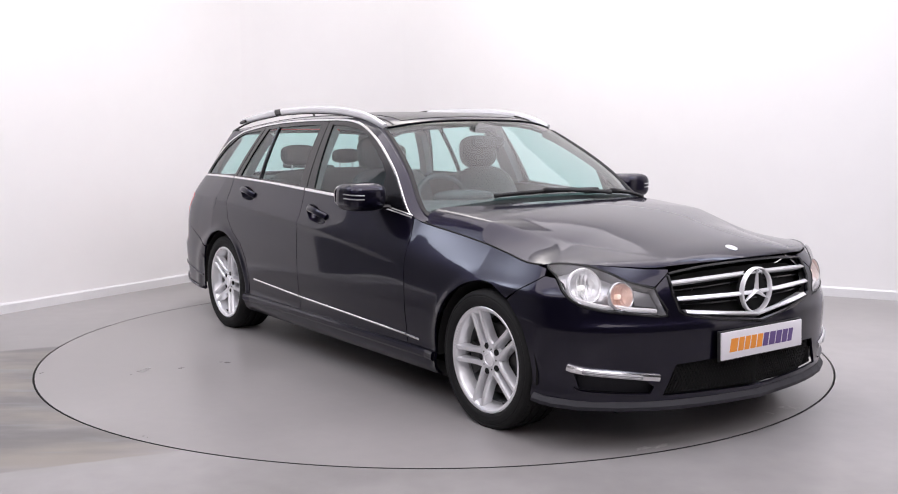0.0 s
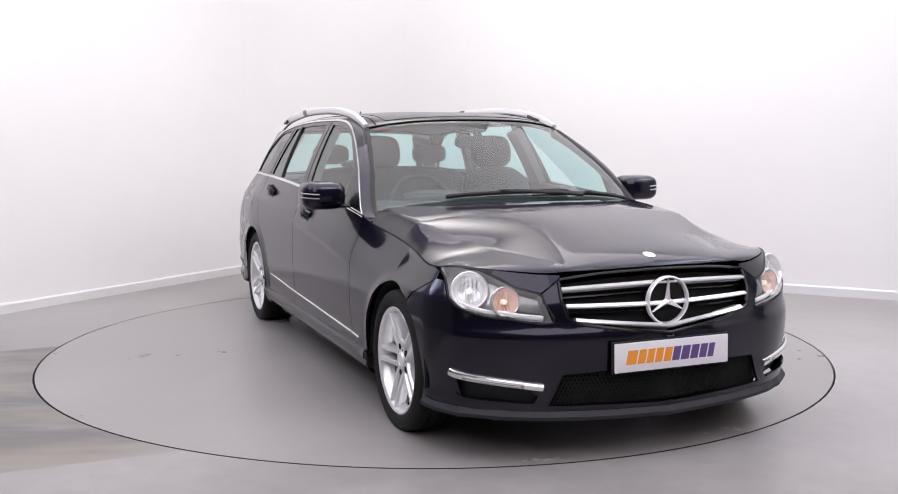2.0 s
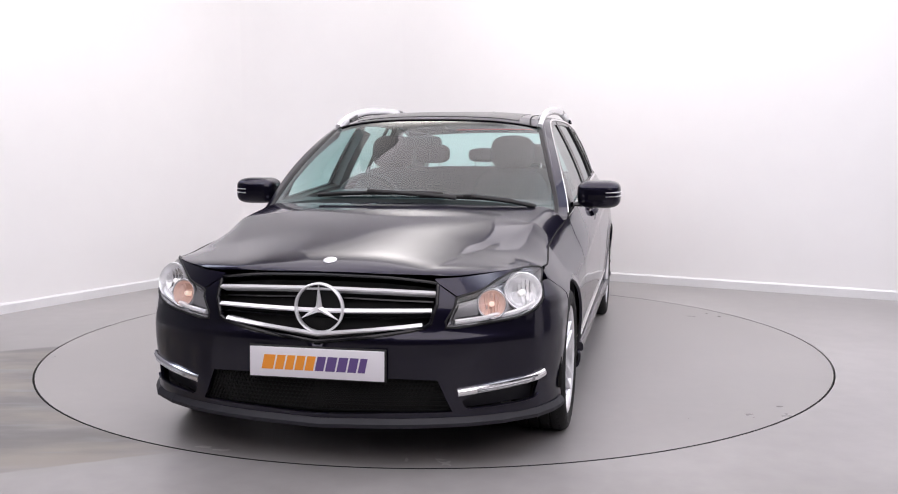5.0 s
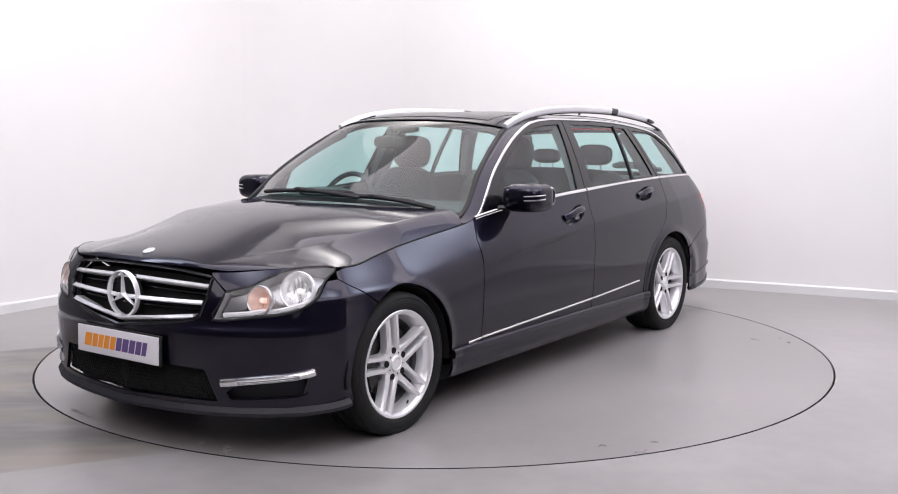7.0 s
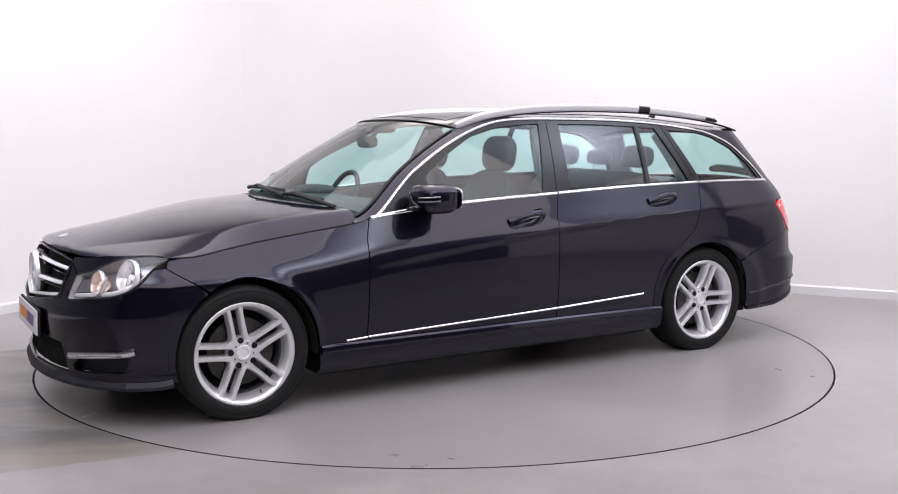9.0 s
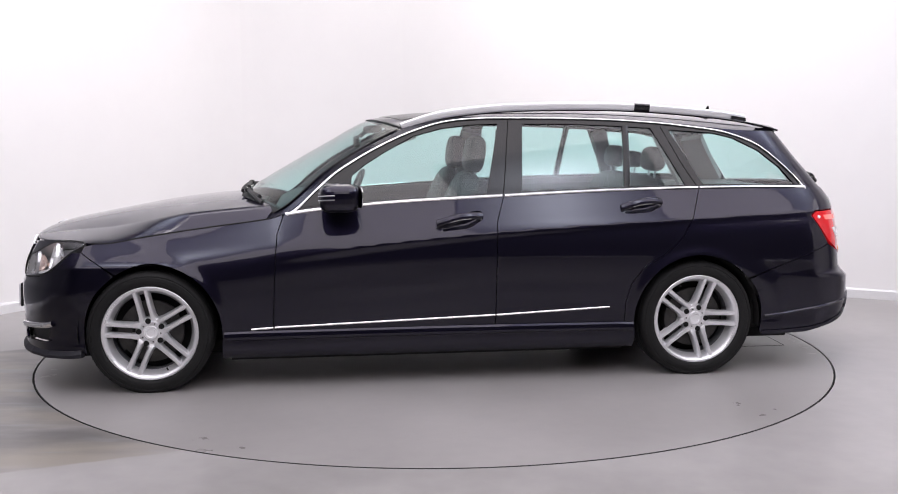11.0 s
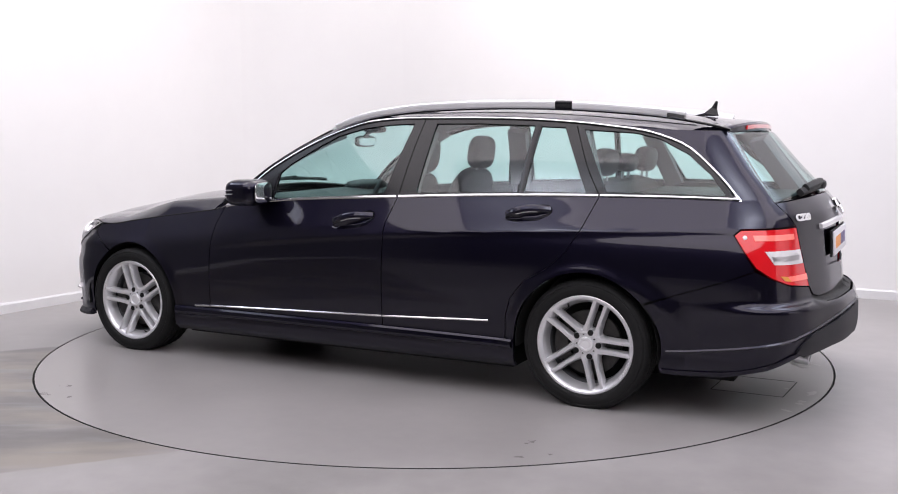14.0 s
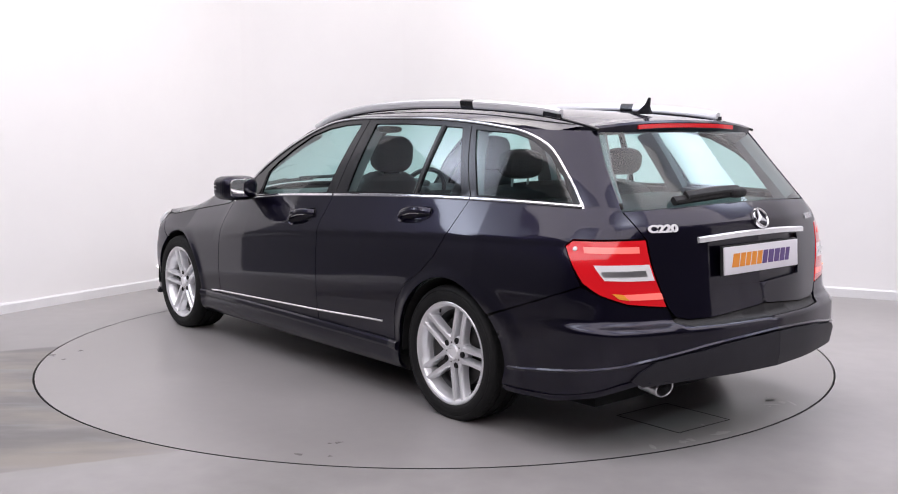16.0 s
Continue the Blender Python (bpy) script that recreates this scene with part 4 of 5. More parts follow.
cross_strip("grille_surround", [(2.286, .690), (2.314, .589), (2.337, .541), (2.462, .509), (2.6, .484)], oval(.010, .008, 8), BLACK_GLOSS, grille, off=-.002, n=3)

EM = Vector((2.100, 0, .606))
emblem = part("grille_emblem", lathe(bmesh.new(), [(.0870, 0), (.0885, .008), (.0925, .010), (.096, .005), (.096, -.012), (.0870, -.012)], 64, "x", closed=True), BRIGHT, car, "chrome ring emblem with a three-pointed shape")
emblem.location = EM


def three_points(r, h, w):
    """A flat three-armed shape with ridged arms, facing +x."""
    bm = bmesh.new()
    c = bm.verts.new((h, 0, 0))
    ring = []
    for k in range(3):
        a = math.pi / 2 + 2 * math.pi * k / 3
        ring.append(bm.verts.new((h * .45, r * math.cos(a), r * math.sin(a))))
        b = a + math.pi / 3
        ring.append(bm.verts.new((0, w * math.cos(b), w * math.sin(b))))
    for k in range(6):
        bm.faces.new((c, ring[k], ring[(k + 1) % 6]))
    low = [bm.verts.new((-.004, v.co.y, v.co.z)) for v in ring]
    for k in range(6):
        bm.faces.new((ring[k], low[k], low[(k + 1) % 6], ring[(k + 1) % 6]))
    bmesh.ops.recalc_face_normals(bm, faces=bm.faces)
    return bm


part("emblem_star", three_points(.086, .012, .0135), BRIGHT, emblem, smooth=False)
bm = lathe(bmesh.new(), [(0, -.03), (.09, -.03)], 40, "x")
part("emblem_back", bm, VOID, emblem)
badge = part("bonnet_badge", lathe(bmesh.new(), [(0, .006), (.018, .005), (.026, .002), (.027, -.004)], 28, "z"), SATIN, car, "round silver badge on the bonnet")
badge.matrix_basis = tilt_to((.32, 0, .95), Vector(bonnet_skin(1.966, 0)))


def plate(name, x, z, facing, lean):
    p = part(name, box(bmesh.new(), (-.004, -.262, -.056), (.004, .262, .056), .003), PLATE, car, "white show plate with orange and purple lettering bars")
    m = pose(x, 0, z, 0, lean, 0 if facing > 0 else 180)
    p.matrix_basis = m
    part("plate_holder", box(bmesh.new(), (-.016, -.268, -.062), (-.005, .268, .062), .004), PLASTIC, p)
    widths = [.052, .040, .038, .040, .040, .040, .044, .042, .040, .034]
    y = -.215
    for k, w in enumerate(widths):
        h = .027
        bm = bmesh.new()
        sl = .012
        front = [(y, -h), (y + w - .007, -h), (y + w - .007 + sl, h), (y + sl, h)]
        f = [bm.verts.new((.0052, a, b)) for a, b in front]
        bk = [bm.verts.new((.004, a, b)) for a, b in front]
        bm.faces.new(f[::-1])
        for i in range(4):
            bm.faces.new((f[i], f[(i + 1) % 4], bk[(i + 1) % 4], bk[i]))
        bmesh.ops.recalc_face_normals(bm, faces=bm.faces)
        part("lettering_bar", bm, ORANGE if k < 5 else PURPLE, p, smooth=False)
        y += w
    return p


plate("front_plate", 2.138, .404, 1, -2)
plate("rear_plate", -2.364, .745, -1, -3)

# lower intake and fog lamps
INTAKE = [(2.222, .205), (2.43, .198), (2.6, .186), (2.6, .376), (2.40, .376), (2.278, .368)]
intake = part("lower_intake", region(body, -1, INTAKE, centre=True, off=-.05, depth=0, step=.06), VOID, car)
bm = bmesh.new()
for sd in (1, -1):
    for k in range(9):
        z = .226 + k * .0145
        u0 = 2.258 + k * .004
        sweep(bm, [on(u0 + (2.6 - u0) * j / 6, z - (.010 if k == 0 else 0) * j / 6, sd, -.026) for j in range(7)], [Vector((1, .3 * sd, 0))] * 7, [(.003, .0022), (.003, -.0022), (-.006, -.0022), (-.006, .0022)])
    for k in range(30):
        u = 2.262 + k * .0115
        for dz in (1, -1):
            a, b = (u, .224), (min(u + .045, 2.6), .345)
            if dz < 0:
                a, b = (u, .345), (min(u + .045, 2.6), .222)
            if a[0] > 2.29 or a[1] < .3:
                sweep(bm, [on(*a, sd, -.022), on((a[0] + b[0]) / 2, (a[1] + b[1]) / 2, sd, -.022), on(*b, sd, -.022)], Vector((1, .3 * sd, 0)), [(.003, .0018), (.003, -.0018), (-.004, -.0018), (-.004, .0018)])
tagged(part("intake_mesh", bm, VOID, intake, "black plastic mesh", smooth=False), kind="stuff")
cross_strip("front_lip", [(1.74, .205), (1.85, .196), (2.2, .189), (2.42, .184), (2.6, .178)], [(.002, .016), (.020, .000), (.022, -.014), (.008, -.022), (-.02, -.022), (-.02, .012)], SATIN_BLACK, car, off=0, n=3)
for sd in (1, -1):
    part("fog_pocket", region(body, -1, [(1.93, .322), (1.945, .25), (2.215, .23), (2.23, .262), (2.17, .312)], side=sd, off=-.035, depth=0), SATIN_BLACK, car)
    fog = strip("daytime_lamp", [(1.912, .343), (1.94, .336), (1.99, .328), (2.06, .320), (2.15, .310), (2.20, .303), (2.238, .298)], oval(.010, .0150, 10), CHROME, car, sd, .006, "chrome daytime running lamp strip")
    strip("lamp_insert", [(1.970, .330), (2.03, .322), (2.10, .315), (2.175, .306)], oval(.005, .0088, 8), LAMP_DARK, fog, sd, .0135)
    for k in (-1, 1):
        strip("lamp_rib", [(1.985, .3285 + k * .0035), (2.06, .319 + k * .0035), (2.165, .3075 + k * .0035)], oval(.0012, .0012, 6), BRIGHT, fog, sd, .0185)
    strip("pocket_edge", [(1.935, .262), (1.97, .248), (2.08, .240), (2.20, .235)], oval(.005, .003, 8), PAINT, car, sd, .003)

    # headlamps
    lamp = part("headlamp", region(body, -1, LAMP, side=sd, off=.001, depth=0, step=.04), CLEAR, car, "clear headlamp with silver reflectors")
    small = [(1.79, .712), (1.86, .726), (1.98, .719), (2.05, .698), (2.14, .662), (2.22, .640), (2.24, .62), (2.265, .550), (2.14, .562), (2.04, .575), (1.965, .600), (1.91, .640), (1.85, .690)]
    bm = region(body, -1, small, side=sd, off=-.062, depth=0, step=.04)
    part("lamp_housing", bm, LAMP_GREY, lamp)
    inner = [on(u, z, sd, -.004) for u, z in LAMP]
    deep = [on(u + (2.0 - u) * .07, z + (.65 - z) * .09, sd, -.064) for u, z in LAMP]
    bm = bmesh.new()
    va, vb = [bm.verts.new(p) for p in inner], [bm.verts.new(p) for p in deep]
    for k in range(len(LAMP)):
        j = (k + 1) % len(LAMP)
        bm.faces.new((va[k], va[j], vb[j], vb[k]))
    bmesh.ops.recalc_face_normals(bm, faces=bm.faces)
    part("lamp_side", bm, LAMP_GREY, lamp)
    part("lamp_seal", sweep(bmesh.new(), [on(u, z, sd, -.001) for u, z in smooth_line(LAMP, 3, True)], [normal(u, z, sd) for u, z in smooth_line(LAMP, 3, True)], oval(.004, .0045, 6), closed=True), PLASTIC, lamp)
    for (u, z), r, m, nm in (((1.975, .662), .064, LAMP_MIRROR, "main_reflector"), ((2.118, .624), .050, AMBER, "side_reflector")):
        n = (normal(u, z, sd) * .45 + Vector((1, 0, 0)) * .55).normalized()
        c = on(u, z, sd, -.016)
        bm = lathe(bmesh.new(), [(r * 1.04, 0), (r, .003), (r * .96, -.002), (r * .85, -.020), (r * .6, -.038), (r * .3, -.047), (.012, -.049)], 36, "z")
        moved(bm, tilt_to(n, c))
        refl = part(nm, bm, m, lamp)
        # upright flutes pressed into the reflector
        bm = bmesh.new()
        for k in range(-3, 4):
            h = math.sqrt(max(0.0, .72 - (k / 4) ** 2)) * r
            sweep(bm, [(k / 4 * r, v * h, -.020 - .018 * (1 - v * v)) for v in (-1, -.5, 0, .5, 1)], Vector((0, 0, 1)), [(.003, 0), (-.006, .004), (-.006, -.004)])
        moved(bm, tilt_to(n, c))
        part("reflector_flutes", bm, CHROME if m is LAMP_MIRROR else AMBER, refl, smooth=False)
        bm = lathe(bmesh.new(), [(0, -.012), (.009, -.014), (.011, -.02), (.011, -.048)], 16, "z")
        moved(bm, tilt_to(n, c))
        part("bulb", bm, BULB if m is LAMP_MIRROR else SIDE_BULB, refl)
        bm = lathe(bmesh.new(), [(r * 1.02, .002), (r * 1.10, .005), (r * 1.16, .000), (r * 1.16, -.012)], 36, "z")
        moved(bm, tilt_to(n, c))
        part("lamp_bezel", bm, BRIGHT if m is LAMP_MIRROR else LAMP_GREY, refl)
    bar_line = [(1.93, .628), (1.975, .602), (2.04, .582), (2.14, .571), (2.25, .559)]
    strip("lamp_light_guide", bar_line, oval(.012, .010, 8), WHITE_BAND, lamp, sd, -.026)
    part("lamp_fin", region(body, -1, [(2.165, .650), (2.232, .632), (2.255, .570), (2.17, .585)], side=sd, off=-.030, depth=.01), LAMP_DARK, lamp)

    # tail lamps
    tail = part("tail_lamp", region(body, -1, TAIL_LAMP, side=sd, off=.002, depth=.02, step=.03), RED, car, "red tail lamp with white and amber bands")
    part("reverse_lamp", region(body, -1, [(-2.210, .752), (-2.310, .752), (-2.409, .751), (-2.428, .689), (-2.340, .691), (-2.260, .695)], side=sd, off=.0045, depth=.003), WHITE_BAND, tail, "white reversing lamp band")
    part("lamp_band", region(body, -1, [(-2.245, .729), (-2.398, .729), (-2.405, .707), (-2.255, .709)], side=sd, off=.0058, depth=.002), SATIN, tail)
    part("lamp_band", region(body, -1, [(-2.145, .818), (-2.368, .819), (-2.374, .795), (-2.157, .795)], side=sd, off=.0045, depth=.003), RED_BAND, tail)
    part("lamp_band", region(body, -1, [(-2.33, .641), (-2.448, .641), (-2.455, .615), (-2.352, .618)], side=sd, off=.0045, depth=.003), RED_BAND, tail)
    part("indicator_band", region(body, -1, [(-2.29, .646), (-2.33, .641), (-2.352, .618), (-2.315, .624)], side=sd, off=.0045, depth=.003), AMBER_BAND, tail, "amber indicator band")
    bm = lathe(bmesh.new(), [(0, .003), (.008, .002), (.010, -.001)], 14, "z")
    moved(bm, tilt_to(normal(-2.108, .810, sd), on(-2.108, .810, sd, .003)))
    part("lamp_reflector", bm, WHITE_BAND, tail)

    # window trim, side mouldings
    top = [(.722, .856)] + [(x / 100, CHROME_Z(x / 100)) for x in range(66, -150, -9)] + REAR_CHROME
    top = [(u - (.006 if u > -.1 else 0), z - .006) for u, z in top]
    strip("window_chrome_trim", top, oval(.0045, .0075, 8), CHROME, car, sd, -.003, "chrome strip round the side windows", 3)
    low = belt(.722, -.36, .001, 10)
    strip("belt_chrome_trim", low, oval(.006, .0088, 8), CHROME, car, sd, .001, n=2)
    strip("belt_chrome_trim", belt(-.373, -1.403, .001, 10), oval(.006, .0088, 8), CHROME, car, sd, .001, n=2)
    strip("belt_chrome_trim", belt(-1.412, -2.105, .001, 8), oval(.006, .0088, 8), CHROME, car, sd, .001, n=2)
    for a, b in (((.895, .300), (.790, .306)), ((.783, .307), (-.313, .342)), ((-.320, .342), (-.905, .369))):
        strip("side_chrome_strip", [a, ((a[0] + b[0]) / 2, (a[1] + b[1]) / 2), b], oval(.006, .0062, 8), CHROME, car, sd, .002, n=6)
    strip("skirt_ridge", [(1.028, .258), (.5, .259), (0, .26), (-.5, .259), (-1.030, .256)], [(.017, -.006), (.012, .006), (-.012, .014), (-.012, -.034), (.010, -.034), (.016, -.024)], PAINT, car, sd, .003)
    strip("pillar_seam", [(-.368, .945), (-.385, 1.06), (-.405, 1.2), (-.425, 1.322)], oval(.0015, .0025, 6), VOID, car, sd, -.0058)
    strip("window_divider", [(-1.019, .972), (-1.035, 1.13), (-1.050, 1.296)], oval(.006, .013, 8), BLACK_GLOSS, car, sd, -.006)
    strip("pillar_seam", [(-1.404, .975), (-1.33, 1.10), (-1.245, 1.288)], oval(.0015, .0025, 6), VOID, car, sd, -.0058)

    # door handles
    for pocket, ends in ((POCKETS["front_door"], ((-.022, .806), (-.135, .827), (-.250, .841))), (POCKETS["rear_door"], ((-.976, .874), (-1.08, .890), (-1.190, .900)))):
        ring, skin = bowl(pocket)
        pk = part("handle_recess", region(skin, -1, ring, side=sd, depth=0, step=.012), PAINT, car)
        (u0, z0), (u1, z1), (u2, z2) = ends
        pts = smooth_line([on(u0, z0, sd, .004), on(u0 * .8 + u2 * .2, z0 * .8 + z2 * .2, sd, .026), on(u1, z1, sd, .034), on(u0 * .2 + u2 * .8, z0 * .2 + z2 * .8, sd, .028), on(u2, z2, sd, .004)], 5)
        part("door_handle", sweep(bmesh.new(), pts, normal(u1, z1, sd), oval(.009, .0165, 12, 2.6)), PAINT, pk)
        # bright strip put in for the glint along the handle's underside
        part("handle_glint", sweep(bmesh.new(), [Vector(p) - Vector((0, 0, .0165)) + normal(u1, z1, sd) * .003 for p in pts[6:15]], normal(u1, z1, sd), oval(.004, .003, 8)), BRIGHT, pk)

    # mirrors
    mir = part("door_mirror", blob((.462, sd * .924, .944), (.098, .110, .070), 3.6, 36, 20), PAINT, car, "black door mirror with a silver indicator strip")
    glass = part("mirror_glass", blob((0, 0, 0), (.004, .088, .052), 4, 20, 10), CHROME, mir)
    glass.matrix_basis = pose(.368, sd * .926, .946, 0, 0, sd * 10)
    for dz in (-.010, .010):
        pts = []
        for k in range(9):
            a = radians(8 + 78 * k / 8)
            c, s2 = math.cos(a) ** (2 / 3.6), math.sin(a) ** (2 / 3.6)
            pts.append((.462 + .0985 * c, sd * (.924 + .1105 * s2), .944 + dz + .006 * k / 8))
        part("mirror_indicator", sweep(bmesh.new(), pts, [Vector((p[0] - .462, p[1] - sd * .914, 0)) for p in pts], oval(.002, .0028, 6)), SATIN, mir)
    part("mirror_foot", sweep(bmesh.new(), [(.50, sd * .79, .893), (.485, sd * .85, .893), (.46, sd * .93, .894), (.455, sd * .985, .900)], Vector((0, 0, 1)), oval(.012, .040, 10, 3)), BLACK_GLOSS, mir)
    part("mirror_sail", region(body, -1, [(.675, .888), (.42, .912), (.400, 1.040), (.52, 1.016)], side=sd, off=-.003, depth=.01), BLACK_GLOSS, mir)

    # roof rails
    RAIL = [(.13, .575, 1.290), (0, .574, 1.334), (-.14, .572, 1.363), (-.37, .570, 1.388), (-.66, .568, 1.399), (-.95, .564, 1.399), (-1.2, .560, 1.390), (-1.5, .553, 1.367), (-1.68, .549, 1.346), (-1.84, .545, 1.317), (-1.94, .541, 1.292)]
    pts = smooth_line([(x, sd * y, z) for x, y, z in RAIL], 6)
    rail = part("roof_rail", sweep(bmesh.new(), [(x, y - sd * .004, z - .026) for x, y, z in pts], Vector((0, sd * .25, 1)), oval(.006, .009, 10, 2.6)), BLACK_GLOSS, car, "black roof rail with silver caps")
    for hi, lo in ((.2, -1.115), (-1.20, -1.76)):
        run = [p for p in pts if lo < p[0] < hi]
        part("rail_cap", sweep(bmesh.new(), [(x, y, z - .006) for x, y, z in run], Vector((0, sd * .25, 1)), oval(.0205, .0150, 12, 3.0)), BRIGHT, rail, "silver rail cap")
    part("rail_joint", sweep(bmesh.new(), [(x, y, z - .006) for x, y, z in pts if -1.215 < x < -1.10], Vector((0, sd * .25, 1)), oval(.0210, .0155, 12, 3.0)), BLACK_GLOSS, rail)
    for x0, x1 in ((-.16, -.02), (-1.66, -1.74)):
        bm = bmesh.new()
        rows = []
        for k in range(7):
            x = x0 + (x1 - x0) * k / 6
            zt = float(np.interp(-x, [-p[0] for p in RAIL], [p[2] for p in RAIL]))
            y = sd * .563
            rows.append([bm.verts.new((x, y + sd * a, z)) for a, z in ((.013, zt - .004), (.016, zt - min(.075, max(.02, zt - 1.325))), (-.016, zt - min(.075, max(.02, zt - 1.325))), (-.013, zt - .004))])
        for p, q in zip(rows, rows[1:]):
            for k in range(4):
                bm.faces.new((p[k], p[(k + 1) % 4], q[(k + 1) % 4], q[k]))
        bm.faces.new(rows[0])
        bm.faces.new(rows[-1][::-1])
        bmesh.ops.recalc_face_normals(bm, faces=bm.faces)
        part("rail_foot", bm, BLACK_GLOSS, rail, smooth=False)
    part("roof_channel", sweep(bmesh.new(), [lift(roof_skin, 1, .075 - k * .05, sd * .83 * QW, .0005) for k in range(40)], Vector((0, 0, 1)), oval(.0018, .005, 6)), VOID, car)
    part("windscreen_seal", sweep(bmesh.new(), [lift(roof_skin, 1, .75 - k * .0331, sd * (.909 + .0255 * (20 - k) / 20) * QW, .001) for k in range(20)], Vector((.5, 0, 1)), oval(.003, .013, 6)), PLASTIC, car)
    part("bonnet_seam", sweep(bmesh.new(), [on(u, BELT_Z(u) - .002, sd, -.001) for u in [.80 + .049 * k for k in range(20)]], Vector((0, sd, .2)), oval(.003, .0045, 6)), VOID, car)

part("windscreen_seal", sweep(bmesh.new(), [lift(roof_skin, 1, .092, w * QW, .001) for w in [-.906 + 1.812 * k / 20 for k in range(21)]], Vector((0, 0, 1)), oval(.003, .008, 6)), PLASTIC, car)
part("cowl_panel", region(roof_skin, 1, [(.80, -.94 * QW), (.80, .94 * QW), (.70, .935 * QW), (.70, -.935 * QW)], step=.05, off=-.012, depth=.01), PLASTIC, car)

# wipers
def wiper(name, line, hub_at, parent):
    pts = [lift(roof_skin, 1, s, w, .014) for s, w in smooth_line(line, 4)]
    b = part(name, sweep(bmesh.new(), pts, Vector((.7, 0, .7)), oval(.010, .009, 8, 3)), PLASTIC, parent, "black windscreen wiper")
    arm = [lift(roof_skin, 1, s, w, .022) for s, w in hub_at]
    part("wiper_arm", sweep(bmesh.new(), smooth_line(arm, 3), Vector((.7, 0, .7)), oval(.008, .010, 8, 3)), PLASTIC, b)
    part("wiper_joint", blob(lift(roof_skin, 1, *hub_at[-1], .020), (.016, .024, .012), 3), PLASTIC, b)


wiper("windscreen_wiper", [(.700, -.335), (.694, -.2), (.690, -.05), (.690, .08), (.692, .17)], [(.735, .22), (.712, .1), (.688, -.11)], car)
wiper("windscreen_wiper", [(.712, .08), (.712, .25), (.712, .42)], [(.745, .50), (.73, .40), (.712, .26)], car)

# -- rear end
part("plate_recess", region(body, -1, [(-2.60, .826), (-2.62, .646), (-2.85, .636), (-2.85, .84)], centre=True, off=-.018, depth=0, step=.05), PAINT, car)
cross_strip("boot_chrome_bar", [(-2.566, .834), (-2.66, .842), (-2.75, .847), (-2.85, .849)], [(.012, .012), (.014, -.006), (.006, -.012), (-.02, -.012), (-.02, .012)], BRIGHT, car, off=.002, label="chrome bar above the rear plate")
star = part("boot_emblem", lathe(bmesh.new(), [(.037, 0), (.040, .005), (.043, .005), (.045, 0), (.045, -.01), (.037, -.01)], 48, "x", closed=True), CHROME, car, "chrome ring emblem on the tailgate")
n = Vector((normal(-2.84, .902).x, 0, normal(-2.84, .902).z)).normalized()
up = (Vector((0, 0, 1)) - n * n.z).normalized()
star.matrix_basis = Matrix.Translation(on(-2.85, .902, 1, 0) + n * .008) @ Matrix((n, up.cross(n), up)).transposed().to_4x4()
part("emblem_star", three_points(.040, .006, .010), BRIGHT, star, smooth=False)
for k in range(3):
    a = -2.40 - k * .030
    part("badge_bar", region(body, -1, [(a, .895), (a - .024, .894), (a - .025, .870), (a - .001, .871)], side=-1, off=.004, depth=.004, step=.02), LAMP_GREY, car, "chrome badge bar")


def lettering(words, size, wide, at, n):
    """Raised letters lying on a face whose outward way is n."""
    curve = bpy.data.curves.new("lettering", "FONT")
    curve.body, curve.size, curve.extrude, curve.align_x, curve.align_y = words, size, .002, "CENTER", "CENTER"
    curve.offset = size * .05
    holder = bpy.data.objects.new("lettering", curve)
    me = bpy.data.meshes.new_from_object(holder)
    bpy.data.objects.remove(holder)
    bpy.data.curves.remove(curve)
    bm = bmesh.new()
    bm.from_mesh(me)
    bpy.data.meshes.remove(me)
    up = (Vector((0, 0, 1)) - n * n.z).normalized()
    moved(bm, Matrix.Translation(at) @ Matrix((up.cross(n), up, n)).transposed().to_4x4() @ Matrix.Diagonal((wide, 1, 1, 1)))
    return bm


part("boot_badge", lettering("C220", .041, 1.5, on(-2.435, .882, 1, .004), normal(-2.435, .882)), WHITE_BAND, car, "raised silver badge letters", smooth=False)
line = smooth_line([(-2.49, .976), (-2.55, .982), (-2.65, .990), (-2.74, .996), (-2.80, .999)], 4)
rear_wiper = part("rear_wiper", sweep(bmesh.new(), [on(u, z, 1, .014) for u, z in line], [normal(u, z) for u, z in line], oval(.014, .018, 8, 3)), PLASTIC, car, "black rear wiper")
line = smooth_line([(-2.54, .986), (-2.64, .996), (-2.73, 1.002), (-2.80, 1.002)], 4)
part("wiper_arm", sweep(bmesh.new(), [on(u, z, 1, .028) for u, z in line], [normal(u, z) for u, z in line], oval(.013, .019, 8, 3)), PLASTIC, rear_wiper)
part("wiper_hub", blob(on(-2.795, .996, 1, .018), (.024, .060, .022), 2.6), PLASTIC, rear_wiper)
part("loading_sill", region(body, -1, [(-2.485, .524), (-2.53, .511), (-2.62, .509), (-2.85, .511), (-2.85, .552), (-2.62, .526), (-2.535, .526), (-2.496, .539)], centre=True, off=-.006, depth=.01), PLASTIC, car, "black plastic loading sill")
DIFF = [(-2.315, .318), (-2.345, .350), (-2.396, .387), (-2.47, .402), (-2.554, .414), (-2.617, .428), (-2.72, .440), (-2.85, .447), (-2.85, .305), (-2.55, .305), (-2.36, .292)]
part("rear_diffuser", region(body, -1, DIFF, centre=True, off=.010, depth=.02), SATIN_BLACK, car, "black rear diffuser")
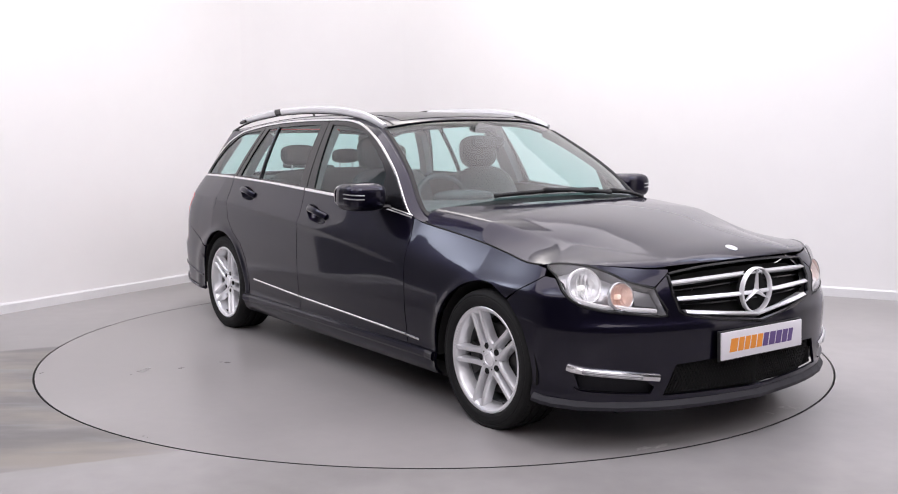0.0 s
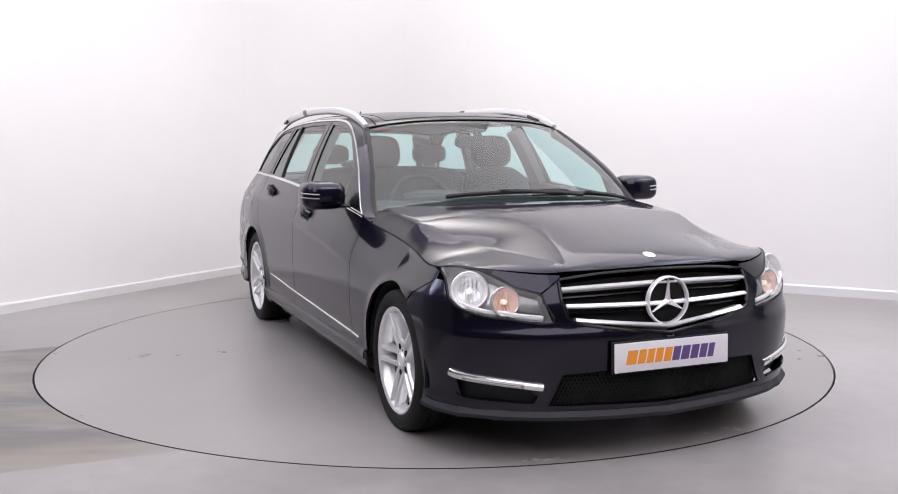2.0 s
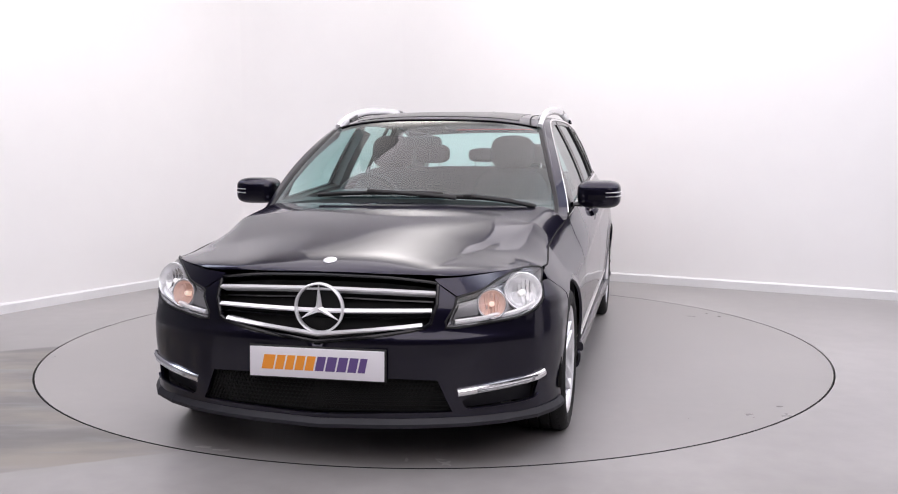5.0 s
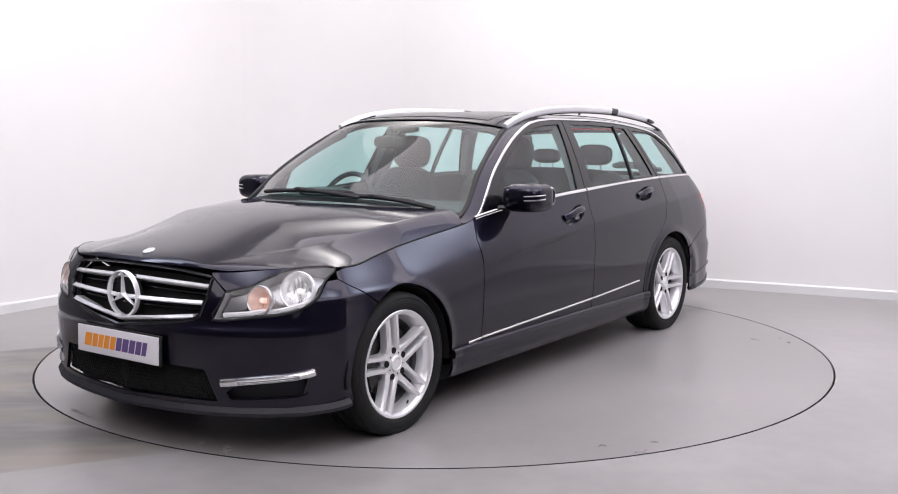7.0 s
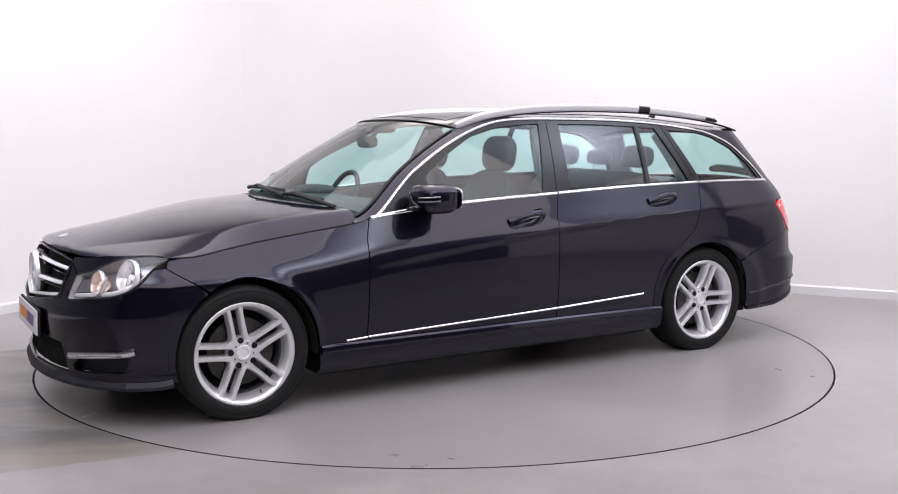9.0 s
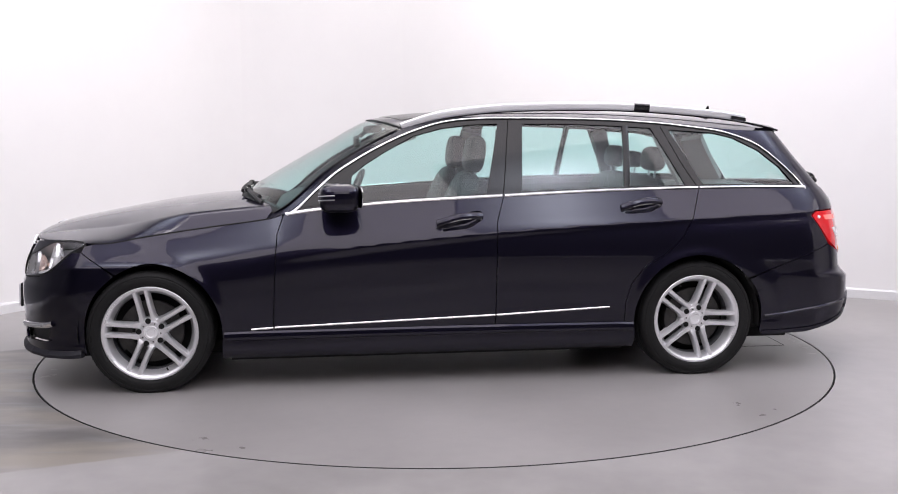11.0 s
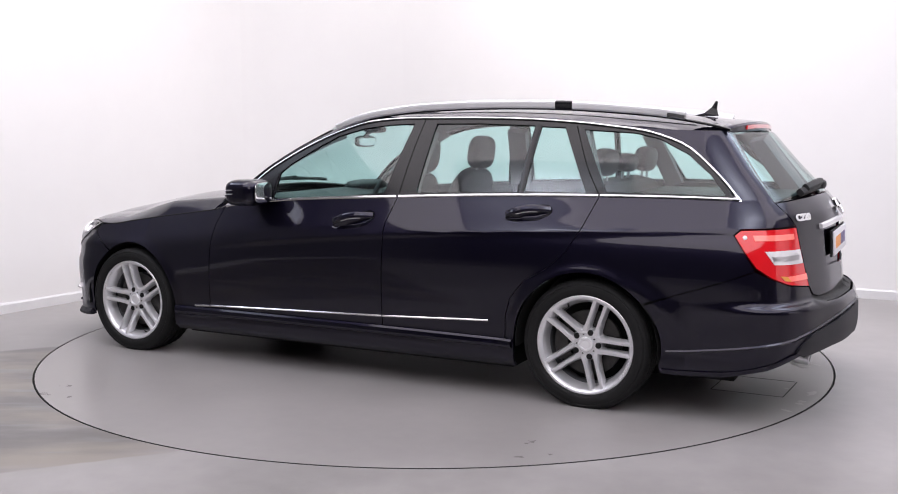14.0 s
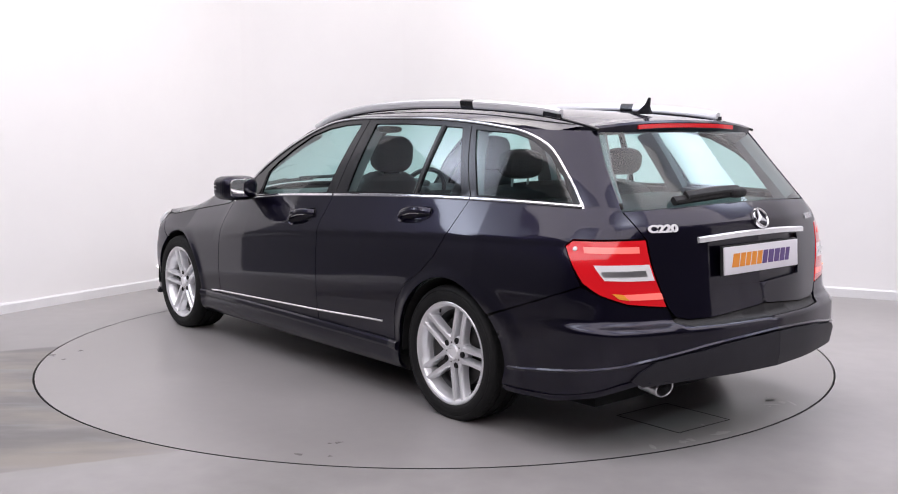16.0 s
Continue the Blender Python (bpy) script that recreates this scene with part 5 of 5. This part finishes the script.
cross_strip("bumper_crease", [(-1.735, .212), (-2.0, .22), (-2.2, .258), (-2.33, .304)] + [(-2.5, .31), (-2.85, .31)], [(.010, .002), (.008, -.012), (-.02, -.012), (-.02, .008)], PAINT, car, n=3)
cross_strip("bumper_ledge", [(-1.74, .300), (-1.9, .318), (-2.1, .345), (-2.28, .372), (-2.34, .386), (-2.47, .412), (-2.617, .440), (-2.85, .458)], [(.008, .0), (.002, .010), (-.012, .010), (-.012, -.008), (.002, -.006)], PAINT, car, n=3)
ex = part("exhaust_tip", lathe(bmesh.new(), [(.031, -.09), (.033, 0), (.036, .003), (.039, 0), (.039, -.09), (.031, -.09)], 36, "x", closed=True), SATIN, car, "oval chrome exhaust tip")
ex.matrix_basis = pose(-2.315, .555, .270, 0, 8, 180) @ Matrix.Diagonal((1, 1.4, .90, 1))
part("exhaust_bore", lathe(bmesh.new(), [(0, -.05), (.032, -.05)], 24, "x"), VOID, ex)
# spoiler
bm = bmesh.new()
rows = []
for k in range(25):
    y = .53 * (1 - 2 * k / 24)
    a = abs(y) / .53
    drop = .028 * a ** 2.5
    xt = -1.985 + .055 * a ** 3
    z1 = 1.304 - drop
    rows.append([bm.verts.new((x, y, z)) for x, z in ((-1.80, 1.322 - .045 * a ** 2.6), (-1.90, 1.318 - .036 * a ** 2.5), (xt + .01, z1 + .004), (xt, z1 - .006), (xt + .008, z1 - .040 + .014 * a ** 4), (xt + .03, z1 - .050 + .018 * a ** 4), (-1.90, z1 - .050 + .012 * a ** 4))])
for p, q in zip(rows, rows[1:]):
    for k in range(6):
        bm.faces.new((p[k], p[k + 1], q[k + 1], q[k]))
bm.faces.new(rows[0])
bm.faces.new(rows[-1])
bmesh.ops.recalc_face_normals(bm, faces=bm.faces)
spoiler = part("roof_spoiler", bm, PAINT, car, "black roof spoiler with a red brake lamp")
pts = []
for k in range(17):
    y = .33 * (1 - 2 * k / 16)
    a = abs(y) / .545
    pts.append((-1.985 + .055 * a ** 3 + .001, y, 1.304 - .028 * a ** 2.5 - .019))
part("brake_lamp", sweep(bmesh.new(), pts, Vector((-1, 0, 0)), [(.004, .009), (.004, -.009), (-.004, -.009), (-.004, .009)]), RED, spoiler, "red high-level brake lamp")
bm = bmesh.new()
fin = [(-1.64, 1.338), (-1.70, 1.352), (-1.735, 1.380), (-1.755, 1.412), (-1.765, 1.410), (-1.762, 1.37), (-1.772, 1.336)]
fl = [bm.verts.new((x, .010 if z < 1.36 else .003, z)) for x, z in fin]
fr = [bm.verts.new((x, -.010 if z < 1.36 else -.003, z)) for x, z in fin]
bm.faces.new(fl)
bm.faces.new(fr[::-1])
for k in range(len(fin)):
    j = (k + 1) % len(fin)
    bm.faces.new((fl[k], fl[j], fr[j], fr[k]))
bmesh.ops.recalc_face_normals(bm, faces=bm.faces)
part("aerial_fin", bm, BLACK_GLOSS, car, smooth=False)
# fuel flap seam
part("fuel_flap", region(body, -1, smooth_line([(-1.535, .838), (-1.66, .838), (-1.675, .76), (-1.55, .755)], 4, True), side=-1, off=.0012, depth=.004), PAINT, car)

# -- under and inside the car
part("floor_pan", box(bmesh.new(), (-2.0, -.60, .135), (1.9, .60, .20)), VOID, car, smooth=False)
part("under_sill", box(bmesh.new(), (-1.0, -.79, .135), (1.0, .79, .20)), VOID, car, smooth=False)
part("engine_bulkhead", box(bmesh.new(), (.86, -.70, .2), (.90, .70, .86)), VOID, car, smooth=False)
# dark backing sheets added behind nose and tail to block light through gaps
part("nose_backing", region(body, -1, [(1.75, .2), (2.6, .18), (2.6, .70), (2.28, .66), (1.78, .68)], centre=True, off=-.10, depth=0, step=.08), VOID, car)
part("tail_backing", region(body, -1, [(-1.69, .22), (-2.85, .32), (-2.85, .93), (-2.3, .93), (-2.05, .9), (-1.69, .66)], centre=True, off=-.07, depth=0, step=.08), VOID, car)
for sd in (1, -1):
    part("door_card", region(body, -1, [(.86, .25), (-1.0, .25), (-1.1, .66), (-2.0, .68), (-2.05, .955)] + belt(-1.95, .70, -.012, 20) + [(.86, .78)], side=sd, off=-.055, depth=0, step=.06), LEATHER, car)
    part("window_sill", sweep(bmesh.new(), [on(u, BELT_Z(u) + .004, sd, -.035) for u in [.66 - .09 * k for k in range(30)]], Vector((0, 0, 1)), [(.004, .032), (.004, -.028), (-.03, -.03), (-.03, .032)]), LEATHER, car)
    # more added dark backing, behind the arch seam and the wing
    part("quarter_backing", region(body, -1, [(-1.56, .64), (-1.625, .515), (-1.69, .41), (-1.90, .41), (-1.90, .66), (-1.56, .66)], side=sd, off=-.014, depth=0, step=.04), VOID, car)
    part("wing_backing", region(body, -1, [(.80, .40), (.80, .80), (1.70, .69), (1.62, .62), (1.3, .66), (1.0, .5)], side=sd, off=-.05, depth=0, step=.08), VOID, car)
part("headlining", region(roof_skin, 1, [(.06, -.96 * QW), (.06, .96 * QW), (-1.9, .96 * QW), (-1.9, -.96 * QW)], off=-.03, depth=0, step=.08), LINING, car)
dash = part("dashboard", sweep(bmesh.new(), [(.60, y, .80) for y in (-.72, -.6, -.3, 0, .3, .6, .72)], Vector((0, 0, 1)), [(.118, -.02), (.105, .10), (.06, .19), (-.2, .20), (-.3, .05), (-.3, -.26), (.085, -.26), (.112, -.12)]), LEATHER, car)
part("instrument_hood", blob((.52, -.34, .925), (.10, .17, .035), 2.6), LEATHER, dash)
part("centre_console", box(bmesh.new(), (-.5, -.10, .2), (.45, .10, .56), .03), LEATHER, car)
bm = sweep(bmesh.new(), [(0, .178 * math.cos(w), .178 * math.sin(w)) for w in [2 * math.pi * k / 36 for k in range(36)]], [Vector((0, math.cos(w), math.sin(w))) for w in [2 * math.pi * k / 36 for k in range(36)]], oval(.015, .015, 8), closed=True)
sw = part("steering_wheel", bm, LEATHER, car)
sw.matrix_basis = pose(.36, -.34, .862, 0, -24, 0)
part("wheel_boss", blob((.01, 0, -.01), (.03, .075, .06), 2.5), LEATHER, sw)
for a in (0, 180, 250, 290):
    part("wheel_spoke", rod((.005, 0, 0), (0, .17 * math.cos(radians(a)), .17 * math.sin(radians(a))), .014), SATIN if a > 200 else LEATHER, sw)


def seat(x, y, width=.50):
    st = part("front_seat", blob((x + .16, y, .42), (.27, width / 2, .10), 3.5), LEATHER, car, "black leather front seat")
    b = part("seat_back", blob((0, 0, 0), (.075, width / 2 - .01, .33), 3.2, 24, 16), LEATHER, st)
    b.matrix_basis = pose(x - .15, y, .735, 0, -20, 0)
    h = part("headrest", blob((0, 0, 0), (.055, .130, .100), 3.0, 24, 14), LEATHER, st)
    h.matrix_basis = pose(x - .285, y, 1.138, 0, -8, 0)
    for d in (-.06, .06):
        part("headrest_post", rod((x - .285, y + d, 1.06), (x - .27, y + d, .99), .006), SATIN, st)


seat(0.0, .365)
seat(0.0, -.365)
bench = part("rear_seat", blob((-.92, 0, .42), (.28, .66, .11), 4), LEATHER, car, "black leather rear bench")
b = part("seat_back", blob((0, 0, 0), (.07, .66, .32), 4.5, 32, 14), LEATHER, bench)
b.matrix_basis = pose(-1.20, 0, .71, 0, -16, 0)
for y, hz, hw in ((.36, .068, .125), (0, .048, .10), (-.36, .068, .125)):
    h = part("headrest", blob((0, 0, 0), (.05, hw, hz), 3.0), LEATHER, bench)
    h.matrix_basis = pose(-1.30, y, 1.075 + hz * .5, 0, -8, 0)
    for d in (-.05, .05):
        part("headrest_post", rod((-1.30, y + d, 1.08), (-1.29, y + d, 1.0), .006), SATIN, bench)
part("load_cover", box(bmesh.new(), (-2.12, -.62, .930), (-1.34, .62, .945), .004), LEATHER, car)
mirror = part("interior_mirror", blob((.335, -.035, 1.205), (.018, .108, .034), 3.5), PLASTIC, car)
part("mirror_glass", blob((.320, -.035, 1.205), (.004, .100, .028), 4), CHROME, mirror)
part("mirror_stem", rod((.335, -.01, 1.22), (.25, 0, 1.29), .012), PLASTIC, mirror)
part("sensor_pod", blob((.245, 0, 1.275), (.055, .085, .022), 2.6), PLASTIC, car)
for sd in (1, -1):
    part("inner_pillar", sweep(bmesh.new(), [on(-.385 - .04 * k / 4, .95 + .34 * k / 4, sd, -.05) for k in range(5)], Vector((0, -sd, 0)), [(.02, .06), (.02, -.06), (-.03, -.06), (-.03, .06)]), LINING, car)
    part("inner_pillar", sweep(bmesh.new(), [on(-1.38 + .12 * k / 4, .97 + .31 * k / 4, sd, -.05) for k in range(5)], Vector((0, -sd, 0)), [(.02, .045), (.02, -.045), (-.03, -.045), (-.03, .045)]), LINING, car)
    part("inner_pillar", sweep(bmesh.new(), [on(-2.20, .97 + .28 * k / 4, sd, -.05) for k in range(5)], Vector((1, -sd, 0)), [(.02, .06), (.02, -.08), (-.03, -.08), (-.03, .06)]), LINING, car)
    part("inner_pillar", sweep(bmesh.new(), [lift(roof_skin, 1, .68 - .62 * k / 8, sd * .965 * QW, -.03) for k in range(9)], Vector((-.5, -sd, -.3)), [(.01, .03), (.01, -.03), (-.015, -.03), (-.015, .03)]), LINING, car)


def motions():
    walk(turntable, [(t, pose(0, 0, 0, 0, 0, a)) for t, a in TURN])
    rows = []
    for t, a in TURN:
        c, s = math.cos(radians(a)), math.sin(radians(a))
        rows.append((t, pose(c * CAR_AT[0] - s * CAR_AT[1], s * CAR_AT[0] + c * CAR_AT[1], 0, 0, 0, a)))
    walk(car, rows)


motions()
